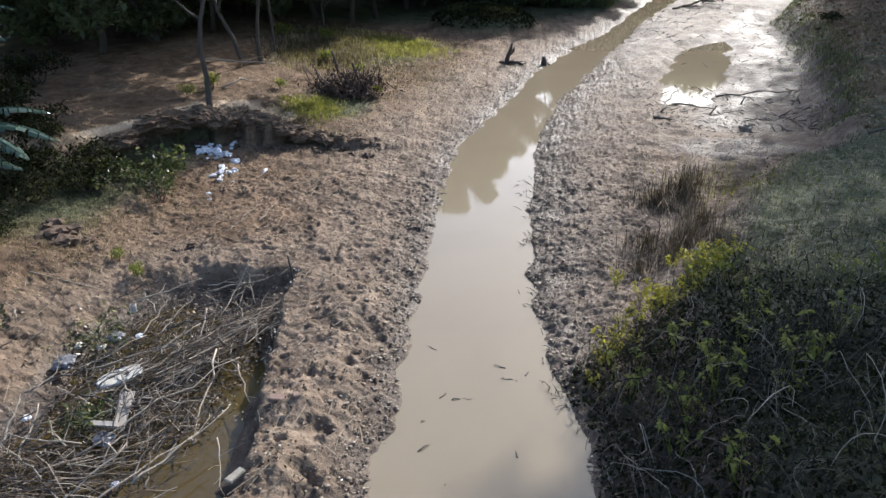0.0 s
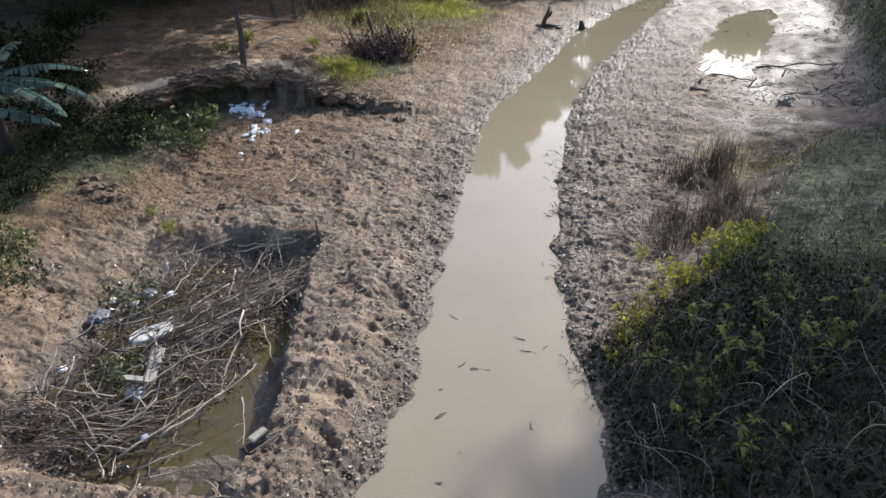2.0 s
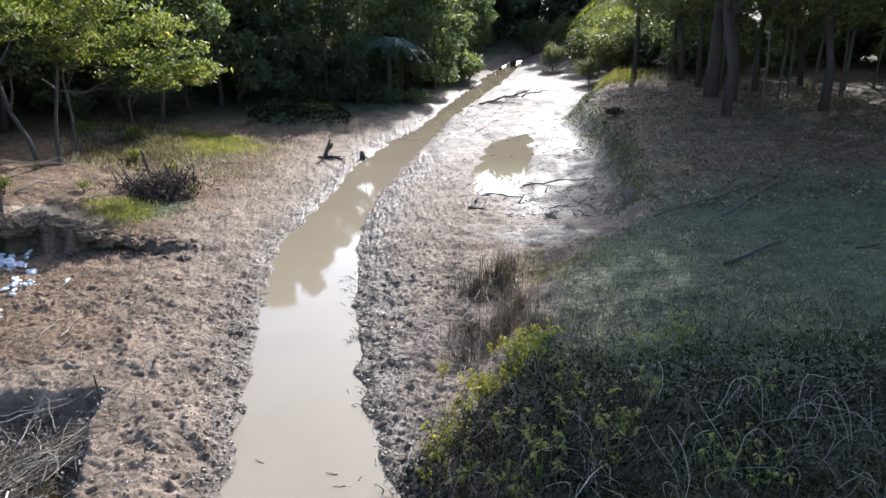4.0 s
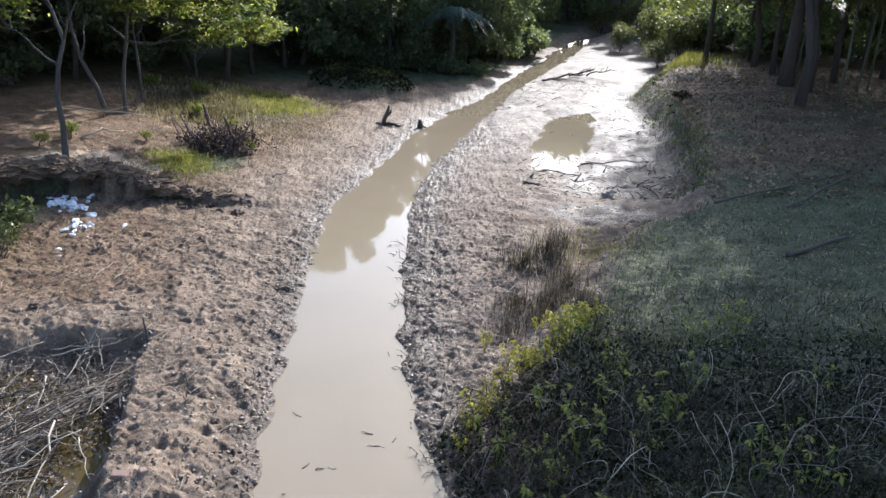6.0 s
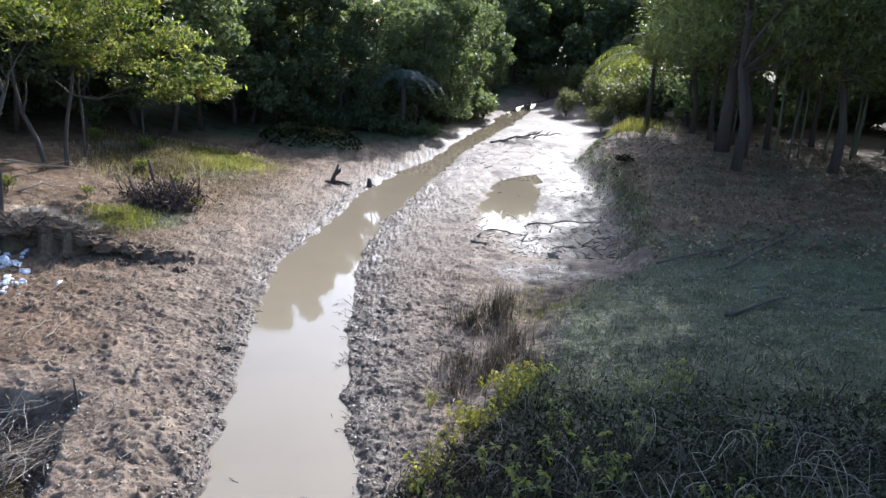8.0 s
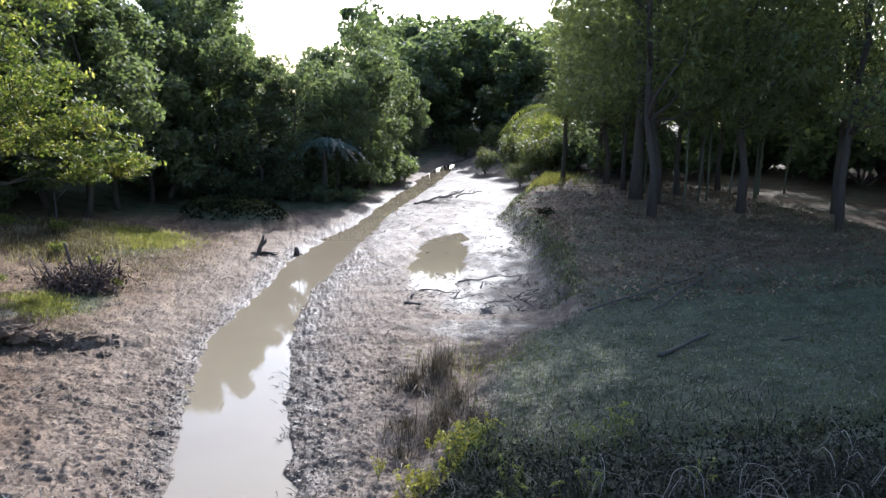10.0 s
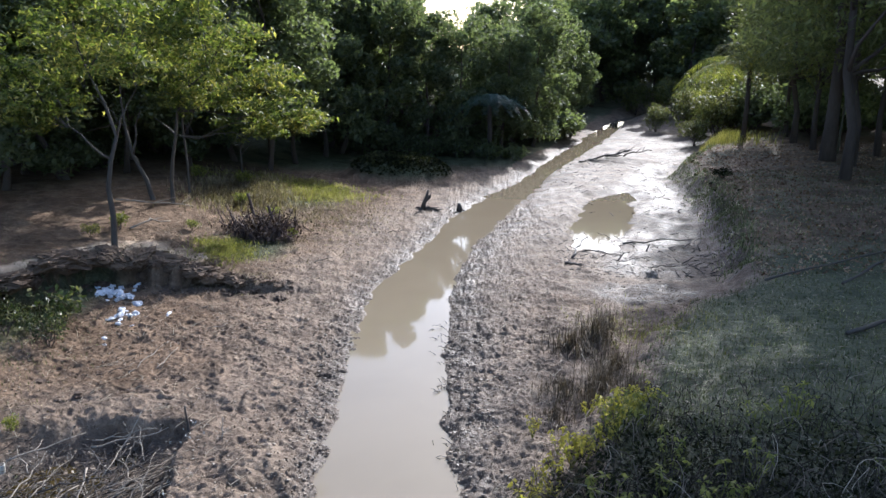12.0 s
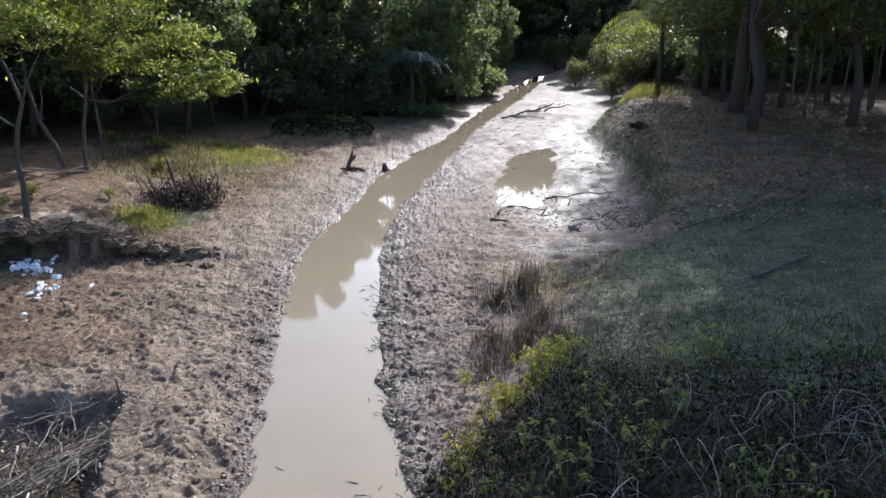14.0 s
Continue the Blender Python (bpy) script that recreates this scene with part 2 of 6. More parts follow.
def leaves(rng, centres, size, aspect=0.4, droop=0.3, flat=0.5, vary=0.4):
    """Many small pointed leaves round the given centres (n x 3), as (verts, faces)."""
    n = len(centres)
    yaw = rng.uniform(0, 2 * np.pi, n)
    pitch = rng.normal(-droop, flat, n)
    roll = rng.normal(0, 0.6, n)
    ln = size * (1 + vary * rng.uniform(-1, 1, n))
    d = np.stack([np.cos(yaw) * np.cos(pitch), np.sin(yaw) * np.cos(pitch), np.sin(pitch)], 1)
    side = np.stack([-np.sin(yaw), np.cos(yaw), np.zeros(n)], 1)
    up = np.cross(d, side)
    s = side * np.cos(roll)[:, None] + up * np.sin(roll)[:, None]
    u = np.cross(s, d)
    base = centres - d * (ln * 0.5)[:, None]
    tip = centres + d * (ln * 0.5)[:, None] - np.array([0, 0, 1]) * (ln * 0.1)[:, None]
    w = (ln * aspect * 0.5)[:, None]
    mid = centres - d * (ln * 0.06)[:, None] + u * w * 0.25
    v = np.stack([base, mid - s * w, tip, mid + s * w], 1).reshape(-1, 3)
    f = np.arange(4 * n).reshape(-1, 4)
    return v, f


def leaf_part(name, vf, mat, parent=None, label=""):
    v, f = vf
    me = bpy.data.meshes.new(name)
    me.vertices.add(len(v))
    me.vertices.foreach_set("co", np.asarray(v, np.float32).ravel())
    me.loops.add(f.size)
    me.loops.foreach_set("vertex_index", f.astype(np.int32).ravel())
    me.polygons.add(len(f))
    me.polygons.foreach_set("loop_start", np.arange(0, f.size, f.shape[1], dtype=np.int32))
    me.update(calc_edges=True)
    me.materials.append(mat)
    ob = new(name, me)
    if parent is not None:
        ob.parent = parent
    return tagged(ob, label)


# ---- the ground ----
def value_noise(x, y, seed):
    xi, yi = np.floor(x).astype(np.int64), np.floor(y).astype(np.int64)
    fx, fy = x - xi, y - yi
    fx, fy = fx * fx * (3 - 2 * fx), fy * fy * (3 - 2 * fy)

    def h(a, b):
        k = (a * 374761393 + b * 668265263 + seed * 974711) & 0xFFFFFFFF
        k = ((k ^ (k >> 13)) * 1274126177) & 0xFFFFFFFF
        return ((k ^ (k >> 16)) & 0xFFFF) / 32767.5 - 1

    top = h(xi, yi) * (1 - fx) + h(xi + 1, yi) * fx
    low = h(xi, yi + 1) * (1 - fx) + h(xi + 1, yi + 1) * fx
    return top * (1 - fy) + low * fy


def fractal(x, y, scale, seed, octaves=4, gain=0.5):
    out, amp, k = 0, 1.0, scale
    for i in range(octaves):
        out = out + amp * value_noise(x * k + 17.3 * i, y * k - 9.1 * i, seed + i)
        amp, k = amp * gain, k * 2.03
    return out


def step(a, b, v):
    s = np.clip((v - a) / (b - a), 0, 1)
    return s * s * (3 - 2 * s)


LEFT_Y = [-40, 0, 5.5, 7.4, 9.7, 11, 12.4, 14.5, 16.5, 18.7, 20, 22, 24.9, 27.6, 29.4, 32, 34.6, 36.9, 42.3, 50.1, 59, 67.3, 90, 160, 600]
LEFT_X = [-2.6, -2.4, -2.3, -2.2, -2.4, -2.5, -2.5, -2.62, -2.75, -2.75, -2.5, -2.08, -1.48, -1.0, -0.39, 0.56, 1.66, 2.36, 3.99, 6.62, 9.4, 11.95, 23.5, 60, 300]
RIGHT_Y = [-40, 0, 6, 7.5, 8.4, 9.5, 11, 13, 15, 17, 18.8, 21.5, 23.3, 26.5, 29.2, 31.7, 34.9, 37.9, 41.2, 44.6, 51.7, 59.1, 66, 90, 160, 600]
RIGHT_X = [0.6, 0.4, 0.32, 0.3, -0.08, -0.2, -0.5, -0.62, -0.7, -0.72, -0.74, -0.46, -0.14, 0.68, 1.42, 2.06, 3.04, 3.75, 4.85, 6.2, 8.45, 10.95, 13.1, 25.5, 63, 305]
# the eroded edge of the terrace on the left, the far field's scarp on the right
TERR_X = [-40, -16, -12.5, -11, -10.3, -9.9, -9.4, -8.6, -7.7, -6.8, -5.8, -4.7, -3.8]
TERR_Y = [9, 10, 11.8, 14.3, 16.4, 17.4, 17.8, 18.1, 18.0, 17.9, 17.9, 17.8, 18.4]
SCARP_Y = [-40, 5, 8.9, 10.5, 12.5, 15, 16.5, 17.6, 18.4, 19.6, 23.3, 28.1, 33.0, 35.5, 38, 41, 46, 60, 600]
SCARP_X = [1.6, 1.5, 1.2, 1.5, 2.4, 3.6, 4.6, 6.0, 6.7, 7.0, 7.9, 8.8, 9.3, 9.4, 10.6, 12.1, 14.5, 20, 330]
PIT_X = [-7.35, -6.9, -5.9, -4.8, -3.95, -3.6, -3.8, -4.15, -4.45, -4.75, -6.5, -7.15, -7.6, -7.75, -7.55]
PIT_Y = [5.55, 5.15, 5.1, 5.15, 5.15, 5.9, 6.9, 8.2, 9.7, 10.95, 11.0, 10.3, 9.4, 8.4, 7.0]

RIDGE_HOLES = [(-2.95, 6.2, 0.17), (-2.8, 6.12, 0.1), (-2.98, 7.05, 0.12), (-3.0, 8.4, 0.1), (-3.35, 6.6, 0.09), (-3.1, 9.3, 0.09), (-3.4, 8.9, 0.08)]


def inside_distance(x, y, px, py):
    """Signed distance to a closed outline: positive inside."""
    best = np.full(x.shape, 1e9)
    inside = np.zeros(x.shape, bool)
    n = len(px)
    for i in range(n):
        ax, ay, bx, by = px[i], py[i], px[(i + 1) % n], py[(i + 1) % n]
        dx, dy = bx - ax, by - ay
        s = np.clip(((x - ax) * dx + (y - ay) * dy) / (dx * dx + dy * dy), 0, 1)
        best = np.minimum(best, np.hypot(x - ax - s * dx, y - ay - s * dy))
        if ay != by:
            inside ^= ((ay > y) != (by > y)) & (x < dx * (y - ay) / (by - ay) + ax)
    return np.where(inside, best, -best)


def land(x, y):
    """Height of the ground, and the masks of its cover."""
    x, y = np.asarray(x, float), np.asarray(y, float)
    jag = fractal(x, y, 0.9, 3, 4)
    xl = np.interp(y, LEFT_Y, LEFT_X) + 0.10 * fractal(x * 0, y, 1.6, 5, 3)
    xr = np.interp(y, RIGHT_Y, RIGHT_X) + 0.10 * fractal(x * 0, y, 1.7, 6, 3)
    dl, dr = xl - x, x - xr
    into = np.minimum(-dl, -dr)                       # > 0 in the stream
    # left of the stream
    zl = 0.005 + 0.09 * np.clip(dl, 0, 1) + np.interp(dl, [0, 0.5, 1.2, 2.2, 5, 9], [0, 0.03, 0.12, 0.24, 0.3, 0.42])
    zl = zl + 0.26 * np.exp(-((x + 3.25) / 0.55) ** 2) * step(4, 5.5, y) * (1 - step(9.5, 11.5, y))   # ridge beside the pit
    zl = zl + 0.35 * step(7.6, 9.5, -x) * (1 - step(13, 16, y)) + 0.15 * step(9, 12, -x)
    edge = np.interp(x, TERR_X, TERR_Y) + 0.26 * jag + 0.2 * fractal(x, x * 0, 2.2, 77, 4, 0.6)
    high = np.interp(x, [-40, -14, -9.5, -8, -6.6, -4.8, -3.6, -2.5], [1.1, 1.05, 0.8, 0.55, 0.27, 0.14, 0.06, 0.0])
    slack = np.interp(x, [-12.5, -10.9, -10.0], [1.6, 0.9, 0.12])
    back = step(-slack, slack * 1.1, y - edge)
    fade = 1 - step(24, 34, y) * step(-13, -7, x) * 0.55
    zl = zl + high * fade * back
    zl = zl + 0.05 * fractal(x, y, 1.5, 83, 3) * np.exp(-((x + 3.1) / 0.9) ** 2) * step(4, 5, y) * (1 - step(10, 12, y))
    for hx, hy, hr in RIDGE_HOLES:
        q = ((x - hx) / hr) ** 2 + ((y - hy) / (hr * 0.8)) ** 2
        zl = zl - 0.75 * hr * np.exp(-q * q) + 0.25 * hr * np.exp(-((np.sqrt(q) - 1.5) / 0.5) ** 2)
    mound = np.exp(-(np.clip(((x + 3.6) / 2.3) ** 2 + ((y - 34.4) / 1.9) ** 2 + 0.12 * jag, 0, 50) ** 2.2))
    zl = zl + 0.95 * mound
    # right of the stream
    scarp = np.interp(y, SCARP_Y, SCARP_X) + 0.25 * jag
    up = step(-0.35, 0.45, (x - scarp) * np.interp(y, [0, 17, 20, 24, 60], [1, 1, 1.2, 0.75, 0.9]))
    tall = np.interp(y, [0, 9, 13, 17, 20, 24, 40, 60], [0.3, 0.35, 0.35, 0.3, 0.6, 0.85, 0.85, 0.8])
    zr = 0.005 + np.interp(dr, [0, 0.5, 1.2, 2.5, 6], [0, 0.08, 0.17, 0.2, 0.2])
    basin = inside_distance(x, y, [3.1, 3.6, 5.8, 7.6, 8.6, 9.2, 9.6, 10.5, 8.3, 6.6, 5.2, 4.2, 3.2], [20.6, 19.6, 19.2, 21, 26, 30, 35, 40, 40, 35, 31.5, 28.5, 24.5])
    pool = inside_distance(x, y, [2.8, 3.2, 4.5, 6.6, 7.0, 6.2, 5.5, 4.5, 3.7], [23.3, 26.4, 31.2, 33.4, 31.6, 28.6, 26.6, 22.9, 22.2])
    pool = pool + 0.3 * fractal(x, y, 1.1, 57, 4)
    zr = zr - 0.13 * step(-0.6, 0.8, basin)
    zr = zr * (1 - step(-0.35, 0.25, pool)) - 0.05 * step(-0.35, 0.25, pool)
    zr = zr + up * tall + 0.03 * np.clip(x - scarp - 1, 0, 12)
    spit = np.exp(-(((x - 5.2 - (y - 36) * 0.4) / 1.6) ** 2 + ((y - 41) / 0.9) ** 2))
    zr = zr + 0.22 * spit
    z = np.where(dl > 0, zl, zr)
    z = np.where(into > 0, -0.26 * step(-0.1, 1.0, into), z)
    # the pit
    pit = inside_distance(x, y, PIT_X, PIT_Y) + 0.07 * fractal(x, y, 2.2, 21, 3)
    lip = np.interp(x, [-7.4, -5.8], [0.75, 0.15])
    sunk = step(-0.7 * lip, lip, pit)
    z = z * (1 - sunk) + (-0.17 + 0.10 * fractal(x, y, 0.9, 23, 3) + 0.17 * (1 - step(0.2, 0.55, pit)) * (x > -5.3) * (y > 6.2)) * sunk
    dry = np.clip(np.minimum(np.abs(dl), np.abs(dr)) * 2.5 + 0.35, 0, 1) * (into < 0)
    inpit = step(-0.1, 0.2, pit)
    far = step(60, 130, np.hypot(x, y))
    z = z + 0.05 * fractal(x, y, 0.35, 31, 3) * dry + far * 2.5 * (1 + fractal(x, y, 0.012, 33, 2))
    rough = dry * (1 - inpit)
    z = z + 0.038 * fractal(x, y, 2.6, 35, 5, 0.68) * np.clip(rough + 0.25, 0, 1) * (into < 0.15)
    crust = 1 - np.abs(fractal(x + 0.1 * jag, y, 5.2, 41, 3, 0.6)) * 1.4
    z = z + 0.035 * np.clip(crust, -0.6, 1) * rough * (0.35 + 0.65 * np.exp(-np.clip(np.minimum(np.abs(dl), np.abs(dr)), 0, 9) / 1.4)) * np.exp(-np.clip(y - 18, 0, 60) / 25)
    near = np.minimum(np.abs(dl), np.abs(dr)) < 0.22
    z = np.where((into > 0.2) | (pool > 0.25), np.minimum(z, -0.02), np.maximum(z, np.where((pit > 0) | near, -1, 0.012)))
    shore = np.exp(-np.clip(np.minimum(np.abs(dl), np.abs(dr)), 0, 9) / 0.75) * (1 - 0.75 * step(42, 58, y))
    # Besides wet mud, this darkens the scarp's face in place of its shade.
    # The spot at (1.1, 5.5) is wet mud, deepened to carry shade.
    wet_shade = np.clip(shore * 0.95 + 0.6 * step(-0.2, 1.6, basin) * (up < 0.5) + 0.12 * step(13, 26, y) * (x > xr) * (up < 0.5) + 0.22 * (x > xr) * (up < 0.5) + 1.0 * np.exp(-(((x - 4.3) / 1.4) ** 2 + ((y - 18.2) / 0.75) ** 2) ** 2) + 0.9 * inpit + 0.8 * np.clip(4.5 * up * (1 - up), 0, 1) * (y > 19) * (dr > 0) + 0.5 * np.clip(4.5 * back * (1 - back), 0, 1) * (x < -4.5) * (dl > 0) + 1.1 * np.exp(-((x - 1.1) / 0.9) ** 2 - ((y - 5.5) / 1.3) ** 2)
                  + 0.2 * step(19, 32, y) * np.exp(-np.clip(dl, 0, 20) / 2.5), 0, 1)
    red = np.clip(step(0.5, 4.0, dl) * (0.85 + 0.2 * jag) * (1 - inpit) * (1 - 0.95 * np.exp(-(np.clip(-pit, 0, 9) / 1.1) ** 2)), 0, 1)
    bare = step(18.5, 22, y) * (x > xr) * np.clip(0.8 + 0.4 * jag, 0, 1)
    red = np.maximum(red, bare * 0.8 * up)
    red = np.maximum(red, 0.6 * step(0.9, 2.2, dr) * (y < 18) * (up < 0.5) * np.clip(0.8 + 0.5 * jag, 0, 1))
    turf_shade = np.clip(step(0.1, 1.0, x - scarp) * 0.95 * (1 - 0.85 * bare), 0, 1)
    turf_shade = np.maximum(turf_shade, 0.6 * step(15, 20, -x) * step(8, 20, y))
    # The mound takes the dark turf colour in place of its shade.
    turf_shade = np.clip(np.maximum(turf_shade, 1.6 * mound), 0, 1)
    turf_shade = np.maximum(turf_shade, 0.8 * step(8.3, 9.6, -x) * step(9.8, 12.2, y) * (y < edge + 0.1))
    turf_shade = np.maximum(turf_shade, 0.25 * step(10, 12, -x) * step(0.9, 2.0, y - edge))
    # Turf colour before the wood deepens the trees' shade on the ground.
    turf_shade = np.maximum(turf_shade, 0.9 * step(-1, 4, y - 36 - 0.5 * x) * (dl > 1.2))
    # Turf colour put in for the deep shade at the left slope's near end.
    turf_shade = np.maximum(turf_shade, 0.9 * step(9.4, 10.6, -x) * step(6.5, 8.5, y) * (y < 12.5))
    green = np.exp(-(((x + 7.2) / 1.9) ** 2 + ((y - 28.5) / 2.6) ** 2)) + np.exp(-(((x + 6.4) / 0.9) ** 2 + ((y - 20.8) / 1.4) ** 2))
    turf_shade = np.clip(np.maximum(turf_shade, green * 1.1), 0, 1)
    path = np.exp(-((y - edge - 0.75) / 0.6) ** 2) * (y > edge - 0.05) * (x < -5.5) * (x > -14)
    pale = np.clip(0.9 * path * (x < -7.2) + 0.25 * np.exp(-((x + 4.1) / 1.1) ** 2 - ((y - 16.6) / 2.2) ** 2) + 0.33 * np.exp(-((x + 3.2) / 0.5) ** 2) * step(4.5, 6, y) * (1 - step(10, 13, y)), 0, 1)
    return z, dict(wet_shade=wet_shade, red=red, green=turf_shade, pale=pale, rough=rough * (1 - turf_shade))


def spread(lo, hi, fine, grow, far_lo, far_hi):
    """Coordinates that are close together from lo to hi and wider beyond."""
    mid = list(np.arange(lo, hi, fine))
    out, s = [], fine
    p = hi
    while p < far_hi:
        out.append(p)
        s *= grow
        p += s
    out.append(far_hi)
    back, s, p = [], fine, lo - fine
    while p > far_lo:
        back.append(p)
        s *= grow
        p -= s
    back.append(far_lo)
    return np.array(back[::-1] + mid + out)


def ground():
    xs = spread(-8.3, 1.7, 0.03, 1.05, -500, 500)
    ys = spread(4.8, 15.5, 0.032, 1.018, -80, 900)
    gx, gy = np.meshgrid(xs, ys)
    z, masks = land(gx, gy)
    # hoof and foot prints trodden into the mud
    rng = np.random.default_rng(4)
    n = 19000
    px = rng.uniform(-9.5, 6.2, n)
    py = 4.8 + rng.uniform(0, 1, n) ** 1.3 * 24
    _, at = land(px, py)
    for i in range(n):
        if at["rough"][i] < rng.uniform(0.15, 0.9):
            continue
        r = 0.02 + 0.05 * rng.uniform(0, 1) ** 3
        a0, a1 = np.searchsorted(xs, [px[i] - 2 * r, px[i] + 2 * r])
        b0, b1 = np.searchsorted(ys, [py[i] - 2 * r, py[i] + 2 * r])
        if a1 <= a0 or b1 <= b0:
            continue
        ex, ey = gx[b0:b1, a0:a1] - px[i], gy[b0:b1, a0:a1] - py[i]
        turn = rng.uniform(0, 3.14)
        ex, ey = ex * math.cos(turn) + ey * math.sin(turn), ey * math.cos(turn) - ex * math.sin(turn)
        q = (ex * ex * 1.9 + ey * ey * 0.45) / (r * r)
        z[b0:b1, a0:a1] += rng.uniform(0.35, 1.0) * r * (-np.exp(-q) + 0.55 * np.exp(-((np.sqrt(q) - 1.4) / 0.4) ** 2))
    nx, ny = len(xs), len(ys)
    idx = np.arange(nx * ny).reshape(ny, nx)
    f = np.stack([idx[:-1, :-1], idx[:-1, 1:], idx[1:, 1:], idx[1:, :-1]], -1).reshape(-1, 4)
    ob = leaf_part("ground", (np.stack([gx, gy, z], -1).reshape(-1, 3), f), MUD)
    tagged(ob, "trodden grey-brown mud banks with red soil and dark turf", "ground", kind="structure")
    for key in ("wet_shade", "red", "green", "pale"):
        a = ob.data.attributes.new(key, "FLOAT", "POINT")
        a.data.foreach_set("value", masks[key].astype(np.float32).ravel())
    return smooth(ob)


def height(x, y):
    return float(land(np.array([x]), np.array([y]))[0][0])


ground()


def sheet(name, xs, ys, z, mat, label):
    gx, gy = np.meshgrid(xs, ys)
    idx = np.arange(gx.size).reshape(gx.shape)
    f = np.stack([idx[:-1, :-1], idx[:-1, 1:], idx[1:, 1:], idx[1:, :-1]], -1).reshape(-1, 4)
    ob = leaf_part(name, (np.stack([gx, gy, gx * 0 + z], -1).reshape(-1, 3), f), mat)
    return tagged(ob, label, "water", kind="structure")


def stream():
    ys = np.concatenate([np.arange(-40, 70, 0.5), np.arange(70, 400, 5)])
    a, b = np.interp(ys, LEFT_Y, LEFT_X) - 0.3, np.interp(ys, RIGHT_Y, RIGHT_X) + 0.3
    v = np.stack([np.stack([a, ys, ys * 0], 1), np.stack([b, ys, ys * 0], 1)], 1).reshape(-1, 3)
    n = len(ys)
    f = np.array([(2 * i, 2 * i + 1, 2 * i + 3, 2 * i + 2) for i in range(n - 1)])
    tagged(leaf_part("water", (v, f), STREAM_WATER), "still brown muddy stream water between mud banks", "water", kind="structure")


stream()
sheet("water", np.array([-8.1, -3.4]), np.array([4.9, 11.3]), -0.11, POOL_WATER, "stagnant olive-brown water in a debris pit")
sheet("water", np.array([2.4, 4.6, 7.4]), np.array([21.5, 27.5, 29.5, 34.0]), 0.003, STREAM_WATER, "shallow muddy puddle on the wet bank")


# ---- trees ----
def cluster(rng, centre, radii, n, shell=0.5):
    """n points inside a lumpy ball, denser towards its skin."""
    d = rng.normal(0, 1, (n, 3))
    d /= np.linalg.norm(d, axis=1)[:, None]
    r = (shell + (1 - shell) * rng.uniform(0, 1, n)) ** 0.8
    lump = 1 + 0.28 * np.sin(d[:, 0] * 5 + centre[0]) * np.cos(d[:, 1] * 4 + centre[1])
    return np.array(centre) + d * (r * lump)[:, None] * np.array(radii)


def tree(name, label, m, h, trunk_r, crown_lo, crown_r, blobs, n, leaf, mat, bark, seed, lean=(0, 0), aspect=0.4, group="", limbs=6, squash=0.75, toward_x=0.0, blob=(0.32, 0.52), crook=0.03):
    rng, pr = np.random.default_rng(seed), random.Random(seed)
    top = empty(name, m, label, "tree", group)
    tip = Vector((lean[0], lean[1], h * 0.9))
    line = bent(pr, (0, 0, -0.15), tip, crook, 8)
    radii = [trunk_r * (1.3 if i == 0 else 1) * (1 - 0.85 * i / 8) for i in range(9)]
    smooth(part("trunk", tube(line, radii, 9, pr, 0.06), bark, top))
    cents = []
    for i in range(blobs):
        ang = 2.4 * i + pr.uniform(-0.5, 0.5)
        s = (i + 0.5) / blobs
        lift = crown_lo + (h - crown_lo) * s
        reach = crown_r * math.sqrt(max(0.05, 1 - (abs(s - 0.35) / 0.75) ** 2)) * pr.uniform(0.4, 0.9)
        k = min(8, int(8 * lift / (h * 0.9)))
        c = line[k] + Vector((math.cos(ang) * reach + toward_x, math.sin(ang) * reach, 0))
        cents.append((c.x, c.y, lift))
    for i in range(min(limbs, blobs)):
        c = Vector(cents[int(i * blobs / limbs)])
        k = max(2, min(7, int(8 * (c.z - crown_r * 0.45) / (h * 0.9))))
        r = radii[k] * 0.6
        smooth(part("limb", tube(bent(pr, line[k], c, 0.06, 5), [r * (1 - 0.8 * j / 5) for j in range(6)], 6), bark, top))
    pts = []
    for c in cents:
        br = crown_r * pr.uniform(*blob)
        pts.append(cluster(rng, c, (br, br, br * squash), n // blobs))
    leaf_part("crown", leaves(rng, np.concatenate(pts), leaf, aspect), mat, top)
    return top


def placed(x, y, turn=0.0, sink=0.0, size=1.0):
    return pose(x, y, height(x, y) - sink, 0, 0, turn) @ Matrix.Scale(size, 4)


def bush(name, label, m, r, h, n, leaf, mat, seed, group="", category="bush", aspect=0.5, stems=7):
    """Stems that rise from one foot, with a ragged cover of leaves."""
    rng, pr = np.random.default_rng(seed), random.Random(seed)
    top = empty(name, m, label, category, group)
    pts = []
    for i in range(stems):
        a = 2.4 * i + pr.uniform(-0.4, 0.4)
        out = r * pr.uniform(0.25, 0.8)
        tip = (math.cos(a) * out, math.sin(a) * out, h * pr.uniform(0.5, 0.95))
        part("stem", tube(bent(pr, (0, 0, -0.08), tip, 0.08, 4), [0.018 * (r + 0.3) * (1 - 0.16 * j) for j in range(5)], 5), DARK_BARK, top)
        pts.append(cluster(rng, (tip[0], tip[1], tip[2] * 0.8), (r * 0.5, r * 0.5, h * 0.36), n // stems, 0.35))
    p = np.concatenate(pts)
    p[:, 2] = np.abs(p[:, 2]) + 0.02
    leaf_part("foliage", leaves(rng, p, leaf, aspect, 0.2, 0.6), mat, top)
    return top


